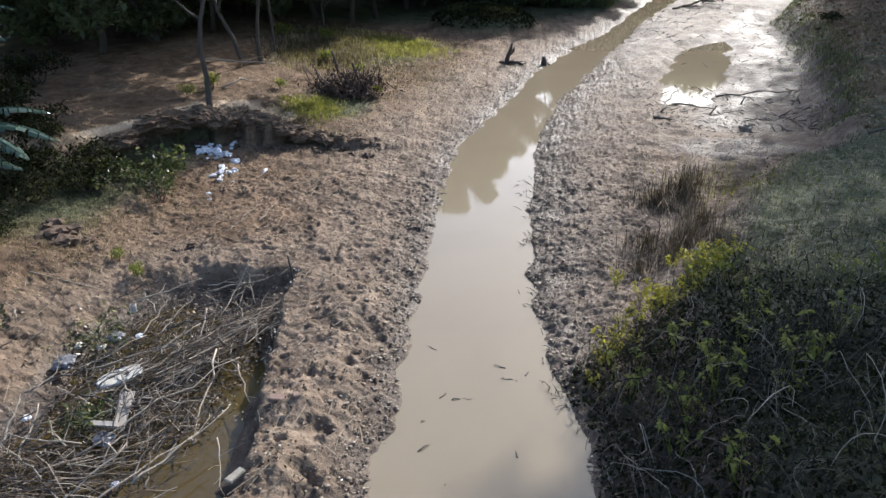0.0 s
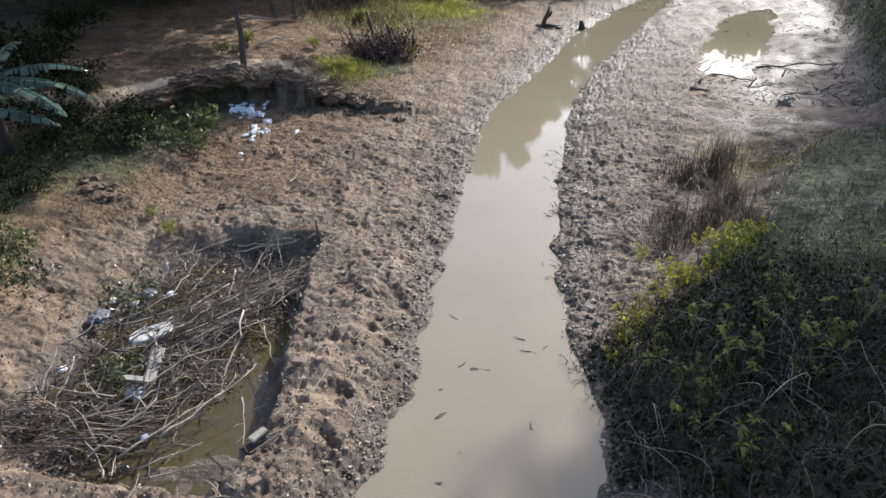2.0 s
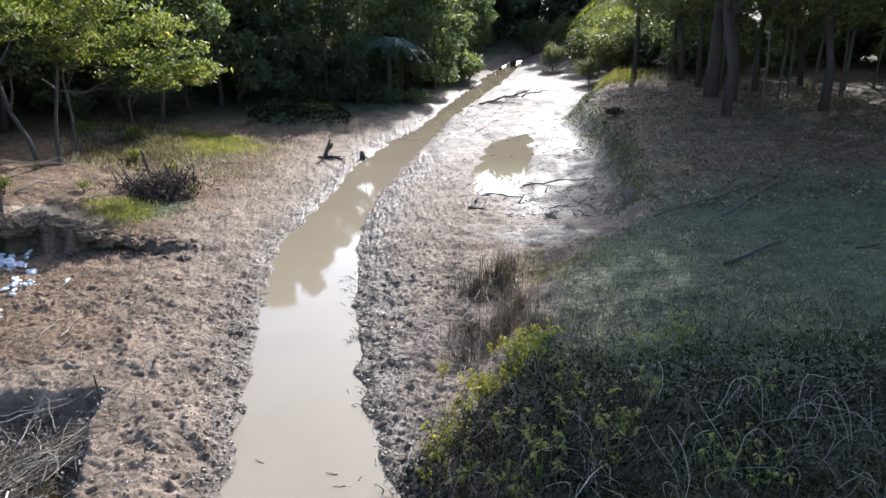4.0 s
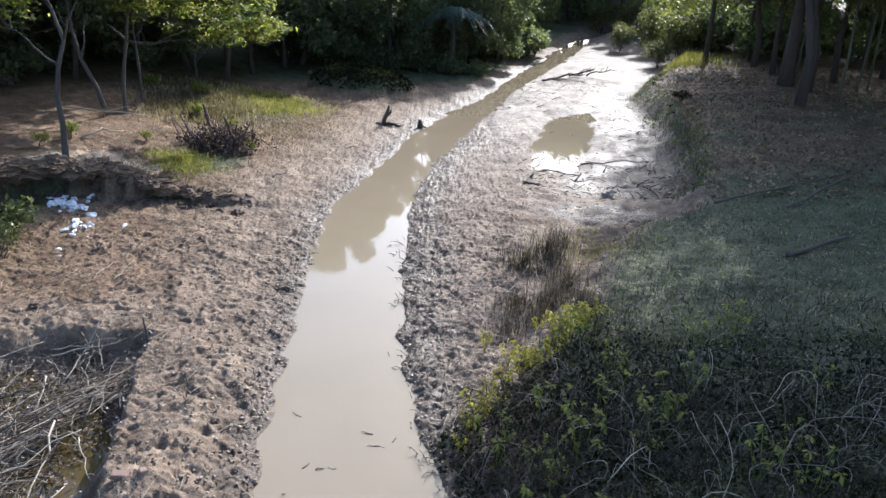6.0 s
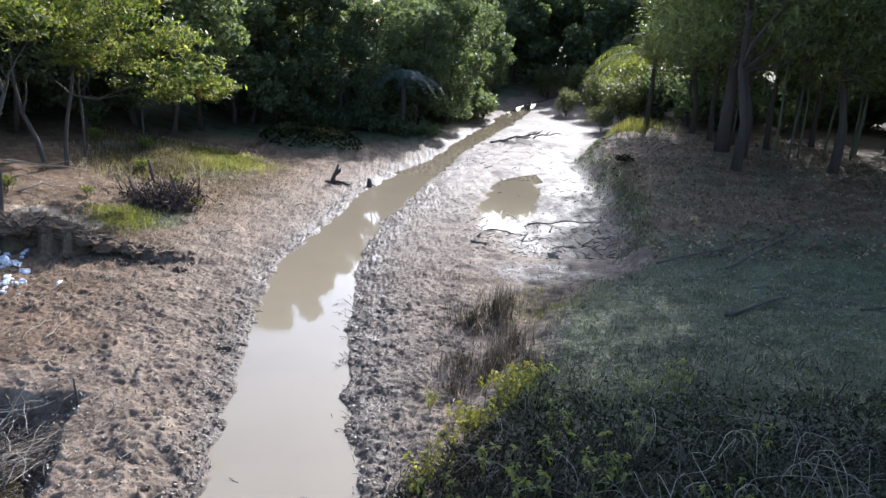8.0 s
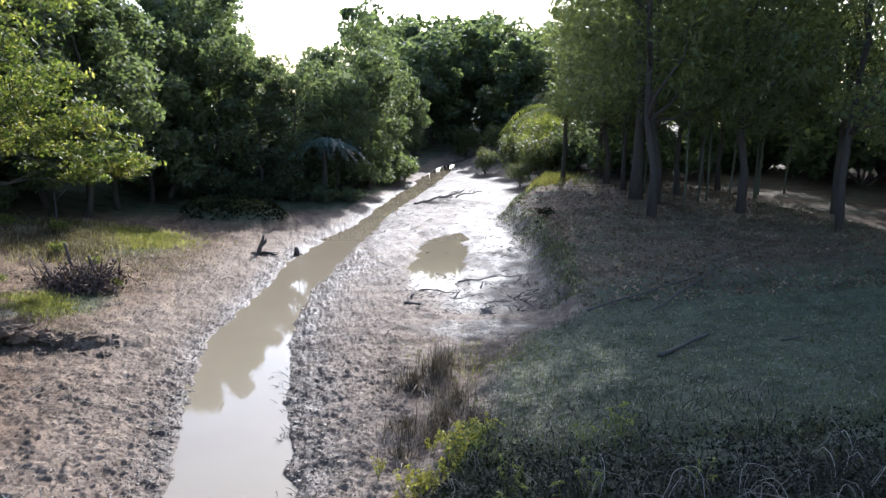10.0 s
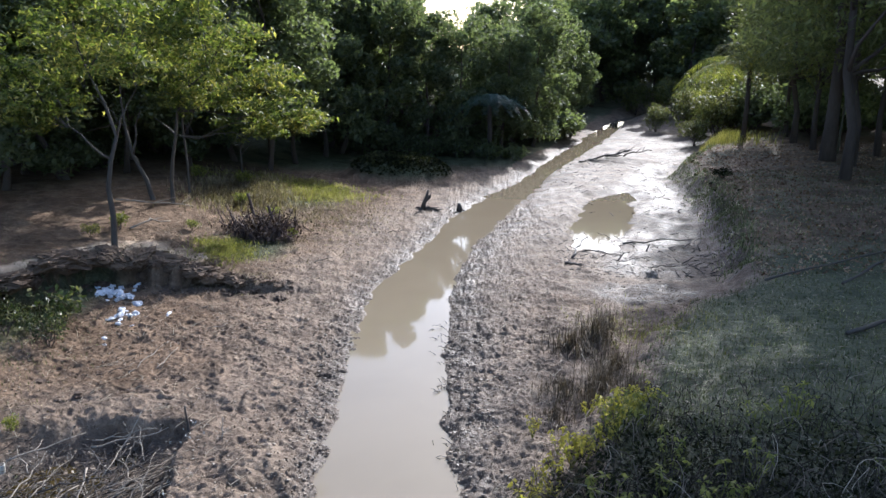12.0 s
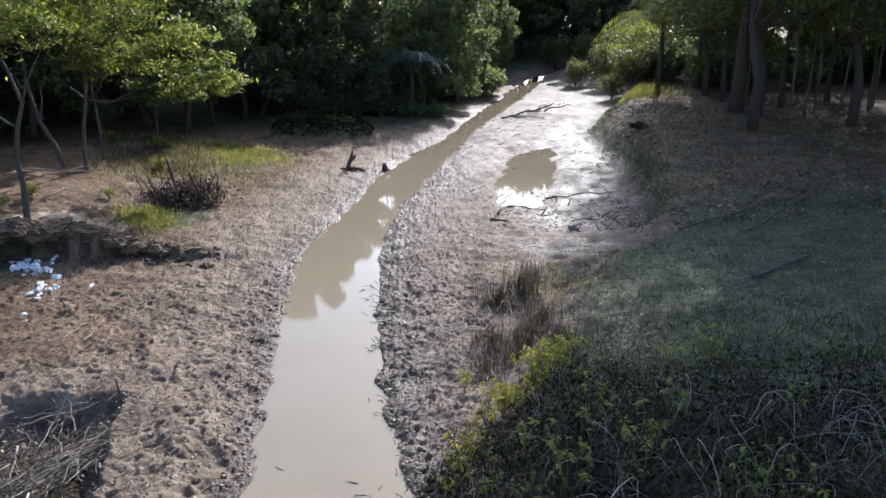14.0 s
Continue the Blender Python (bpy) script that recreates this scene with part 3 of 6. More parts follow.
def forest():
    protos = []
    for i, (h, r, lo, bl, n) in enumerate([(10.5, 3.0, 1.8, 28, 12000), (9.0, 2.7, 1.4, 26, 11000), (11.5, 3.2, 2.2, 30, 13000), (10.0, 2.5, 0.9, 28, 11000)]):
        protos.append(tree("forest_tree", "dense dark-green broadleaf tree in the wood behind", placed([-14, -10.5, -7.2, -12.4][i], [47.5, 46.5, 48.5, 50.5][i]), h, 0.13, lo, r, bl, n, 0.25, LEAF_DARK, DARK_BARK, 40 + i, (pr_off[i], 0.3), 0.55, "trees of the wood", blob=(0.22, 0.46)))
    rng = random.Random(8)
    # The last tree, (0.4, 46.6), is added to shade the mound.
    for x, y in [(-0.9, 42.6), (1.4, 43.4), (-5.0, 40.8), (-7.5, 40.2), (3.4, 46.6), (-2.5, 41.4), (-5.8, 44.5), (-11.8, 29.8), (-13.4, 27.6), (-10.9, 32.8), (-9.2, 32.2), (-8.7, 35), (-8.0, 38.5), (-10.2, 36.2), (-12.4, 33.8), (-8.4, 42), (4.0, 52), (5.4, 57), (7.4, 62), (-6.5, 53), (-10, 54), (-15, 54), (-3, 55), (1, 59), (9.0, 68), (3, 66), (5, 62),
                 (-14.5, 30.5), (-17, 27), (-18, 31), (-17, 37), (-14.5, 37.5), (-20.5, 24), (-22, 33), (-20, 42), (-26, 28), (-25, 38), (-17.5, 46), (-30, 34), (-23, 19), (-28, 22), (-34, 27), (-24, 48), (-32, 44),
                 (11, 76), (6, 76), (0, 72), (-8, 64), (-16, 64), (-26, 58), (-19, 18), (-24, 13), (-15.5, 23.5), (0.4, 46.6)]:
        copy_thing(protos[rng.randrange(4)], placed(x, y, rng.uniform(0, 360), 0, rng.uniform(0.84, 1.0) * (1.12 if x < -5.4 and y > 38 else 0.88 if x > -4.5 else 1.0)))
    far = []
    for i in range(2):
        far.append(tree("forest_tree", "distant dark-green broadleaf tree across the stream", placed([14.5, 9.5][i], [88, 90][i]), 10.5 + i, 0.17, 1.5, 3.1, 22, 3600, 0.55, LEAF_DARK, DARK_BARK, 48 + i, (0.3, 0.3), 0.6, "trees of the wood", 4, blob=(0.26, 0.5)))
    for x, y, s in [(8.5, 69.5, 1.0), (11.0, 73, 1.0), (12.6, 77, 1.05), (16.5, 80, 1.1), (20, 72, 1.0), (23, 76, 1.05), (27, 72, 1.1), (15, 84, 1.1), (19.5, 84, 1.12), (23, 83, 1.12), (27, 82, 1.15), (31, 79, 1.2), (11, 84, 1.1), (7, 80, 1.1), (34, 88, 1.3), (36, 84, 1.3), (42, 78, 1.4), (38, 70, 1.3), (44, 62, 1.3), (48, 52, 1.3), (42, 44, 1.2), (46, 36, 1.2), (34, 60, 1.1), (50, 28, 1.2), (44, 20, 1.2), (30, 52, 0.9), (33, 46, 0.9), (36, 40, 0.9), (38, 34, 0.9), (26, 57, 0.9), (24, 63, 0.9), (6, 98, 1.3), (12, 101, 1.3), (18, 97, 1.25), (24, 102, 1.35), (30, 99, 1.35), (36, 104, 1.45), (15, 92, 1.15), (21, 93, 1.2), (27, 94, 1.2)]:
        copy_thing(far[rng.randrange(2)], placed(x, y, rng.uniform(0, 360), 0, s * (0.96 if x < 40 and y > 66 else 1.0)))
    low = [bush("undergrowth_bush", "shaded dark-green bush under the trees", placed([-12.8, -9.3, -5.6][i], 44.2), 1.6, [1.9, 1.5, 2.2][i], 1350, 0.28, LEAF_DARK, 60 + i, "bushes under the wood") for i in range(3)]
    for x, y, k in [(-2.6, 41.0, 0.7), (-4.3, 40.8, 0.8), (0.6, 40.6, 0.5), (2.0, 40.9, 0.45), (-6.2, 40.6, 0.7), (-1.2, 41.2, 0.7)]:
        copy_thing(low[0], placed(x, y, 50 * k, 0, k))
    for i in range(84):
        if i < 24:
            x, y = -13 + i * 0.85, 43.6 + max(0, i - 14) * 0.9 + rng.uniform(-0.4, 1.2)
        elif i < 40:
            x, y = -13.6 - rng.uniform(0, 9), 24.5 + (i - 24) * 1.25 + rng.uniform(-1, 1)
        else:
            x, y = 17 + (i - 40) * 0.62 + rng.uniform(-1, 1), 47 + rng.uniform(-4, 9) - max(0, i - 56) * 1.0
        copy_thing(low[i % 3], placed(x, y, rng.uniform(0, 360), 0, (2.0 if i > 62 else 1.0) * rng.uniform(0.75, 1.2) * (1.25 if i >= 40 else 1.0)))


pr_off = [0.5, -0.4, 0.3, -0.6]
forest()


def right_wood():
    protos = []
    for i, (x, y, h, r, lo, tr, tx) in enumerate([(14.3, 29.5, 19, 5.0, 4.6, 0.19, 0.1), (18.6, 35.5, 18, 4.4, 4.6, 0.14, 0), (19.5, 24.5, 16, 4.6, 4.0, 0.15, -0.8)]):
        protos.append(tree("tall_tree", "tall shaded tree with dense drooping foliage", placed(x, y), h, tr, lo, r, 40, 13000, 0.3, LEAF_BAMBOO, DARK_BARK, 70 + i, ([-1.3, -0.3, 0.4][i], 0.2), 0.32, "trees on the shaded bank", 8, 0.8, tx, (0.2, 0.42), 0.011))
    rng = random.Random(5)
    # The last five trees are added to keep sun off the field.
    for x, y, s in [(17.0, 38.6, 0.88), (18.0, 44.5, 0.86), (21.5, 49, 0.9), (23, 41, 0.95), (26, 33, 1.0), (24, 19, 0.95), (28, 26, 1.0), (25, 54, 0.95), (29, 46, 1.0), (33, 37, 1.0), (27, 12, 0.9), (33, 20, 1.0), (29, 62, 1.0), (38, 30, 1.05), (36, 52, 1.05), (36, 68, 1.05), (20.5, 13.5, 0.8), (16.2, 33.0, 0.9), (18.5, 29.5, 0.9), (21.5, 36.5, 0.95), (17.2, 41.5, 0.85), (22, 28, 0.95)]:
        copy_thing(protos[rng.randrange(3)], placed(x, y, rng.uniform(-40, 40), 0, s))

    # Added tree: its high crown, out of view, shades thicket and near water.
    tree("tall_tree", "added tall tree with its crown out of view, shading the thicket", placed(16.0, 34.8), 22.5, 0.3, 17.0, 4.2, 22, 7500, 0.42, LEAF_BAMBOO, DARK_BARK, 77, (-0.9, 0.2), 0.32, "trees on the shaded bank", 6, 0.8, 0.0, (0.25, 0.42), 0.008)


right_wood()


def slim_tree(label, x, y, line, radii, forks, blobs, n, seed, leaf=0.12):
    """A slim tree whose trunk and boughs follow given crooked lines; the crown is made of flat sprays of small leaflets."""
    rng, pr = np.random.default_rng(seed), random.Random(seed)
    top = empty("young_tree", placed(x, y), label, "tree", "slim trees on the terrace")
    smooth(part("trunk", tube([(0, 0, -0.15)] + line, [radii[0] * 1.25] + [q * 0.82 for q in radii], 9, pr, 0.05), BARK, top))
    for a, b, r in forks:
        smooth(part("limb", tube(bent(pr, a, b, 0.05, 6), [r * (1 - 0.12 * j) for j in range(7)], 6), BARK, top))
    pts = []
    for cx, cy, cz, rad in blobs:
        sprays = 26
        for k in range(sprays):
            q = cluster(rng, (cx, cy, cz), (rad, rad, rad * 0.65), 1, 0.3)[0]
            flat = rng.normal(0, 1, (int(n * 0.62) // (len(blobs) * sprays), 3)) * np.array([0.2, 0.2, 0.075]) * rad / 1.1
            flat[:, 2] -= 0.25 * (flat[:, 0] ** 2 + flat[:, 1] ** 2)
            pts.append(q + flat)
        starts = [Vector(q) for q in line[2:]] + [Vector(b) for _, b, _ in forks]
        near = min(starts, key=lambda q: (q - Vector((cx, cy, cz - 0.7))).length + (3 if q.z > cz else 0))
        part("limb", tube(bent(pr, near, (cx, cy, cz), 0.07, 5), [0.022 * (1 - 0.15 * j) for j in range(6)], 5), BARK, top)
    leaf_part("crown", leaves(rng, np.concatenate(pts), leaf * 1.3, 0.38, 0.3, 0.4), LEAF_LIT, top)


def young_trees():
    # Topmost leaf clusters of the first three trees: unseen, added to shade the slope.
    slim_tree("slim pale-barked tree with feathery yellow-green leaves", -9.4, 18.35,
              [(0.0, 0, 0.0), (0.06, 0, 0.8), (0.0, 0.05, 1.5), (0.12, 0.1, 2.2), (0.3, 0.2, 2.8), (0.1, 0.2, 3.6), (-0.3, 0.3, 4.4)], [0.1, 0.085, 0.075, 0.065, 0.055, 0.04, 0.02],
              [((0.12, 0.1, 2.25), (-0.85, 0.1, 3.05), 0.035), ((0.3, 0.2, 2.8), (0.9, 0.3, 4.0), 0.03)],
              [(-1.3, 0.3, 3.9, 1.2), (-2.6, 0.5, 4.1, 1.1), (-0.4, 0.6, 4.7, 1.1), (0.9, 0.4, 4.6, 0.9), (-1.8, 0.0, 3.3, 0.7), (-3.2, 0.6, 5.0, 1.2), (-0.8, 0.2, 5.4, 1.0), (0.6, 0.4, 6.3, 1.2), (-0.8, 0.3, 6.9, 1.2)], 14000, 11)
    slim_tree("slim leaning forked tree with feathery green leaves", -10.7, 23.7,
              [(0.0, 0, 0.0), (-0.15, 0, 0.7), (-0.5, 0, 1.5), (-0.7, 0.1, 2.3), (-0.75, 0.1, 3.4), (-0.6, 0.1, 4.6)], [0.1, 0.085, 0.075, 0.06, 0.04, 0.02],
              [((-0.5, 0, 1.5), (-0.15, 0.1, 2.9), 0.045), ((-0.7, 0.1, 2.4), (-1.8, 0, 3.6), 0.03)],
              [(-1.6, 0, 4.6, 1.3), (0.0, 0.3, 5.0, 1.3), (1.4, 0, 5.2, 1.2), (-0.6, 0.2, 5.9, 1.3), (-2.8, 0.2, 5.2, 1.2), (1.2, 0.6, 6.2, 1.1), (-0.4, 0.2, 7.4, 1.4), (1.0, 0.3, 8.0, 1.3), (-1.6, 0.2, 7.0, 1.3)], 15000, 12, 0.13)
    slim_tree("slim tree with sunlit yellow-green feathery crown", -9.95, 23.5,
              [(0.0, 0, 0.0), (0.02, 0, 0.7), (0.12, 0, 1.4), (0.3, 0, 2.2), (0.42, 0, 2.9), (0.9, -0.1, 3.7), (1.6, -0.2, 4.2)], [0.085, 0.075, 0.065, 0.06, 0.05, 0.035, 0.02],
              [((0.3, 0, 2.2), (-0.4, 0.1, 2.75), 0.03), ((0.42, 0, 2.9), (2.6, -0.3, 3.6), 0.035)],
              [(1.6, -0.3, 3.4, 1.0), (2.9, -0.5, 3.3, 1.0), (4.0, -0.3, 3.1, 0.85), (2.4, -0.2, 4.3, 1.1), (3.7, -0.3, 4.0, 0.9), (1.0, 0, 4.5, 1.1), (4.6, 0, 2.7, 0.65), (3.3, 0.1, 2.5, 0.7), (0.6, 0, 3.5, 0.8), (2.5, -0.2, 5.3, 1.0), (1.2, 0.2, 5.8, 1.0), (1.6, 0.1, 7.0, 1.3), (2.8, -0.2, 7.6, 1.2)], 19000, 13)
    slim_tree("thin straight sapling behind the slim trees", -9.9, 24.8,
              [(0.0, 0, 0.0), (0.02, 0, 1.2), (-0.03, 0, 2.4), (0.1, 0, 3.4)], [0.06, 0.05, 0.04, 0.02],
              [((0, 0, 2.2), (0.6, 0.2, 3.3), 0.025)],
              [(0.3, 0, 4.0, 0.9), (-0.5, 0.2, 4.4, 0.9), (1.2, 0.4, 4.8, 1.0)], 4000, 14)
    slim_tree("small sapling beside the grass patch", -9.4, 29.0,
              [(0.0, 0, 0.0), (0.02, 0, 0.6), (0.0, 0, 1.1), (0.05, 0, 1.5)], [0.06, 0.05, 0.04, 0.02],
              [((0, 0, 0.9), (0.5, 0.2, 1.6), 0.025)],
              [(0.2, 0, 1.9, 0.7), (0.8, 0.2, 2.1, 0.6), (-0.5, 0.2, 2.2, 0.6)], 2600, 15)
    slim_tree("leaning shaded tree at the edge of the wood", -15.0, 25.6,
              [(0.4, 0, 0.0), (-0.2, 0, 1.2), (-0.9, 0, 2.4), (-1.3, 0, 3.6), (-1.5, 0, 5.0)], [0.15, 0.13, 0.11, 0.09, 0.05],
              [((-1.1, 0, 3.0), (0.2, 0.2, 4.6), 0.06)],
              [(-1.0, 0, 5.6, 1.5), (0.6, 0.2, 5.3, 1.4), (-2.6, 0.2, 5.6, 1.5), (-1.2, 0.5, 7.0, 1.6)], 8000, 16, 0.15)


young_trees()


# ---- materials of the things ----
DEAD = simple("bleached_dead_wood", (0.17, 0.135, 0.1), (0.46, 0.39, 0.3), 0.8, 22, (1, 1, 1), 0.5, 0.01)
REED = simple("dry_reed", (0.20, 0.155, 0.10), (0.46, 0.38, 0.27), 0.75, 16)
DARK_WOOD = simple("sodden_dark_wood", (0.03, 0.023, 0.018), (0.10, 0.078, 0.06), 0.7, 16, (1, 1, 1), 0.6, 0.01)
PALE_WOOD = simple("weathered_plank", (0.2, 0.175, 0.15), (0.4, 0.36, 0.31), 0.8, 30, (0.2, 1, 1), 0.5, 0.005)
FOAM = simple("dirty_white_foam", (0.4, 0.37, 0.31), (0.68, 0.65, 0.58), 0.85, 9, (1, 1, 1), 0.3, 0.005, 0.3)
PLASTIC = simple("white_plastic_film", (0.6, 0.6, 0.62), (0.82, 0.82, 0.84), 0.4, 8, (1, 1, 1), 0.5, 0.02, 0.2)
DARK_PLASTIC = simple("grey_plastic_film", (0.06, 0.06, 0.065), (0.22, 0.22, 0.24), 0.35, 8, (1, 1, 1), 0.6, 0.02)
BRICKRED = simple("worn_brick", (0.17, 0.105, 0.078), (0.31, 0.215, 0.165), 0.9, 20, (1, 1, 1), 0.6, 0.01)
CONCRETE = simple("grey_concrete", (0.15, 0.138, 0.115), (0.26, 0.24, 0.2), 0.9, 24, (1, 1, 1), 0.5, 0.006)
CLOD = simple("mud_clod", (0.09, 0.068, 0.048), (0.3, 0.235, 0.17), 0.55, 14, (1, 1, 1), 0.7, 0.02)
SOIL = simple("brown_soil", (0.045, 0.028, 0.017), (0.14, 0.088, 0.054), 0.95, 10, (1, 1, 1), 0.8, 0.03)
LEDGE = simple("dry_brown_earth", (0.062, 0.038, 0.022), (0.22, 0.142, 0.084), 0.95, 9, (1, 1, 2), 0.8, 0.03)
MUDWALL = simple("mud_plaster", (0.13, 0.085, 0.06), (0.22, 0.155, 0.115), 0.9, 6, (1, 1, 1), 0.4, 0.02)
THATCH = simple("grey_thatch", (0.08, 0.065, 0.05), (0.2, 0.17, 0.13), 0.95, 20, (1, 1, 0.2), 0.9, 0.03)
BAMBOO = simple("bamboo_culm", (0.04, 0.042, 0.02), (0.11, 0.10, 0.05), 0.5, 8, (1, 1, 0.3), 0.2, 0.005)
GRASS = foliage("fresh_grass", [(0.1, (0.06, 0.058, 0.022)), (0.5, (0.14, 0.128, 0.045)), (1.0, (0.3, 0.255, 0.12))], 0.5, 0.4, 1.5)
LUSH = foliage("lush_grass", [(0.1, (0.075, 0.078, 0.022)), (0.5, (0.18, 0.172, 0.05)), (1.0, (0.33, 0.28, 0.13))], 0.5, 0.5, 1.5)
DRY_GRASS = foliage("dry_grass", [(0.1, (0.05, 0.04, 0.026)), (0.5, (0.125, 0.096, 0.06)), (1.0, (0.36, 0.29, 0.195))], 0.6, 0.3, 1.3)
FIELD_GRASS = foliage("short_field_grass", [(0.1, (0.038, 0.042, 0.021)), (0.55, (0.08, 0.088, 0.042)), (0.88, (0.14, 0.143, 0.072)), (1.0, (0.36, 0.33, 0.22))], 0.6, 0.35, 1.4)
YELLOW = foliage("yellow_green_weed", [(0.1, (0.12, 0.125, 0.016)), (0.5, (0.25, 0.22, 0.045)), (1.0, (0.46, 0.38, 0.1))], 0.5, 0.6, 1.75)
SPRIG = foliage("weed_sprig", [(0.1, (0.05, 0.06, 0.016)), (0.5, (0.13, 0.138, 0.036)), (1.0, (0.28, 0.265, 0.075))], 0.5, 0.5, 1.6)
FAR_SHRUB = foliage("far_shrub_leaf", [(0.1, (0.045, 0.052, 0.02)), (0.5, (0.1, 0.105, 0.036)), (1.0, (0.18, 0.17, 0.065))], 0.5, 0.4, 1.4)
# Near-black leaf colour stands in for deep shade on thicket, slope and mound.
THICKET_SHADE = foliage("thicket_leaf_shade", [(0.1, (0.006, 0.007, 0.004)), (0.6, (0.018, 0.02, 0.009)), (1.0, (0.08, 0.077, 0.034))], 0.8, 0.25, 1.2, 0.05)
SHRUB_LEAF = foliage("glossy_shrub_leaf", [(0.1, (0.013, 0.02, 0.009)), (0.6, (0.036, 0.048, 0.02)), (1.0, (0.24, 0.22, 0.11))], 0.3, 0.35, 1.5)
# Pale bluish tone puts blue sky light into the green leaf colour.
BANANA = foliage("banana_leaf", [(0.1, (0.02, 0.038, 0.026)), (0.5, (0.048, 0.078, 0.056)), (1.0, (0.12, 0.155, 0.12))], 0.22, 0.35, 1.4)

WET_FLAKE = foliage("wet_mud_flake", [(0.1, (0.03, 0.022, 0.015)), (0.6, (0.1, 0.075, 0.052)), (1.0, (0.26, 0.21, 0.16))], 0.42, 0.02, 0.5, 0.3)
PALE_SCRAP = foliage("pale_scrap", [(0.1, (0.06, 0.05, 0.038)), (0.7, (0.2, 0.17, 0.13)), (1.0, (0.6, 0.56, 0.48))], 0.5, 0.05, 0.8)


def strands(name, stops):
    """Dry stalks, each of its own tone."""
    m, t, p, co = material(name)
    per = t.nodes.new("ShaderNodeNewGeometry").outputs["Random Per Island"]
    c = ramp(t, per, stops)
    c = mix(t, 1.0, c, ramp(t, noise_tex(t, co, 9, 3), [(0.3, (0.6, 0.6, 0.6)), (0.7, (1.15, 1.15, 1.15))]), "MULTIPLY")
    t.links.new(c, p.inputs["Base Color"])
    p.inputs["Roughness"].default_value = 0.85
    p.inputs["Specular IOR Level"].default_value = 0.2
    return m


STRAW_MIX = strands("mixed_dry_stalks", [(0.0, (0.04, 0.03, 0.022)), (0.4, (0.085, 0.064, 0.045)), (0.75, (0.2, 0.157, 0.114)), (1.0, (0.48, 0.41, 0.32))])
# Most stalk tones are lowered to carry the thicket's deep shade.
STALK_SHADE = strands("shaded_bramble_stalks", [(0.0, (0.014, 0.011, 0.008)), (0.6, (0.04, 0.032, 0.023)), (0.84, (0.16, 0.13, 0.096)), (1.0, (0.4, 0.34, 0.26))])
BUNCH = foliage("dry_bunch_grass", [(0.1, (0.042, 0.03, 0.02)), (0.5, (0.095, 0.068, 0.044)), (0.85, (0.19, 0.138, 0.09)), (1.0, (0.42, 0.32, 0.22))], 0.7, 0.14, 1.0)
CANE_PALE = simple("bleached_bramble_cane", (0.11, 0.092, 0.07), (0.36, 0.31, 0.245), 0.75, 18)
RUST_TWIG = simple("purple_brown_twig", (0.032, 0.02, 0.017), (0.12, 0.075, 0.06), 0.8, 14)
LEAF_FALL = foliage("fallen_leaf", [(0.1, (0.06, 0.036, 0.024)), (0.6, (0.16, 0.092, 0.058)), (1.0, (0.36, 0.25, 0.17))], 0.6, 0.2, 1.2)
LITTER = foliage("dead_leaf", [(0.1, (0.025, 0.018, 0.012)), (0.55, (0.07, 0.05, 0.033)), (0.8, (0.16, 0.12, 0.085)), (1.0, (0.4, 0.33, 0.25))], 0.7, 0.1, 1.0)


# ---- small builders ----
def stick(name, label, a, b, r, mat, seed, group="", forks=0, wobble=0.04, category="stick", taper=0.6):
    """One crooked stick from a to b, with side twigs."""
    pr = random.Random(seed)
    a, b = Vector(a), Vector(b)
    mid = (a + b) / 2
    line = bent(pr, a - mid, b - mid, wobble, 6)
    made = [tube(line, [r * (1 - taper * i / 6) for i in range(7)], 6, pr, 0.1)]
    for _ in range(forks):
        k = pr.randint(2, 5)
        d = (b - a).normalized() * pr.uniform(0.3, 0.8) + Vector((pr.uniform(-1, 1), pr.uniform(-1, 1), pr.uniform(-0.1, 0.7)))
        made.append(tube(bent(pr, line[k], line[k] + d * (b - a).length * pr.uniform(0.15, 0.35), 0.07, 4), [r * 0.5 * (1 - 0.18 * j) for j in range(5)], 5))
    ob = smooth(part(name, joined(made), mat))
    ob.location = mid
    return tagged(ob, label, category, group)


def slab(size, bevel=0.01, seed=0, rough=0.0):
    """A block with rounded, slightly uneven edges."""
    bm = bmesh.new()
    bmesh.ops.create_cube(bm, size=1)
    bmesh.ops.scale(bm, vec=size, verts=bm.verts)
    bmesh.ops.bevel(bm, geom=bm.edges[:], offset=bevel, segments=2, affect="EDGES")
    pr = random.Random(seed)
    for v in bm.verts:
        v.co += Vector((pr.uniform(-rough, rough), pr.uniform(-rough, rough), pr.uniform(-rough, rough)))
    return bm


def crumpled(r, seed, squash=0.6, folds=0.45, level=3):
    bm = bmesh.new()
    bmesh.ops.create_icosphere(bm, subdivisions=level, radius=r)
    for v in bm.verts:
        p = v.co / r
        k = noise.noise(p * 1.6 + Vector((seed, 0, 0))) * folds + abs(noise.noise(p * 4.2 + Vector((0, seed, 0)))) * folds * 0.9
        v.co *= 1 + k
        v.co.z *= squash
    return bm


def creased(r, seed, pr):
    """A thin bag pressed into sharp creases, longer than it is wide."""
    bm = bmesh.new()
    bmesh.ops.create_icosphere(bm, subdivisions=2, radius=r)
    sx, sy, sz = pr.uniform(0.8, 1.6), pr.uniform(0.6, 1.1), pr.uniform(0.35, 0.6)
    for v in bm.verts:
        v.co *= pr.uniform(0.55, 1.3)
        v.co.x, v.co.y, v.co.z = v.co.x * sx, v.co.y * sy, v.co.z * sz
    return bm


def on(x, y, up=0.0):
    return Vector((x, y, height(x, y) + up))


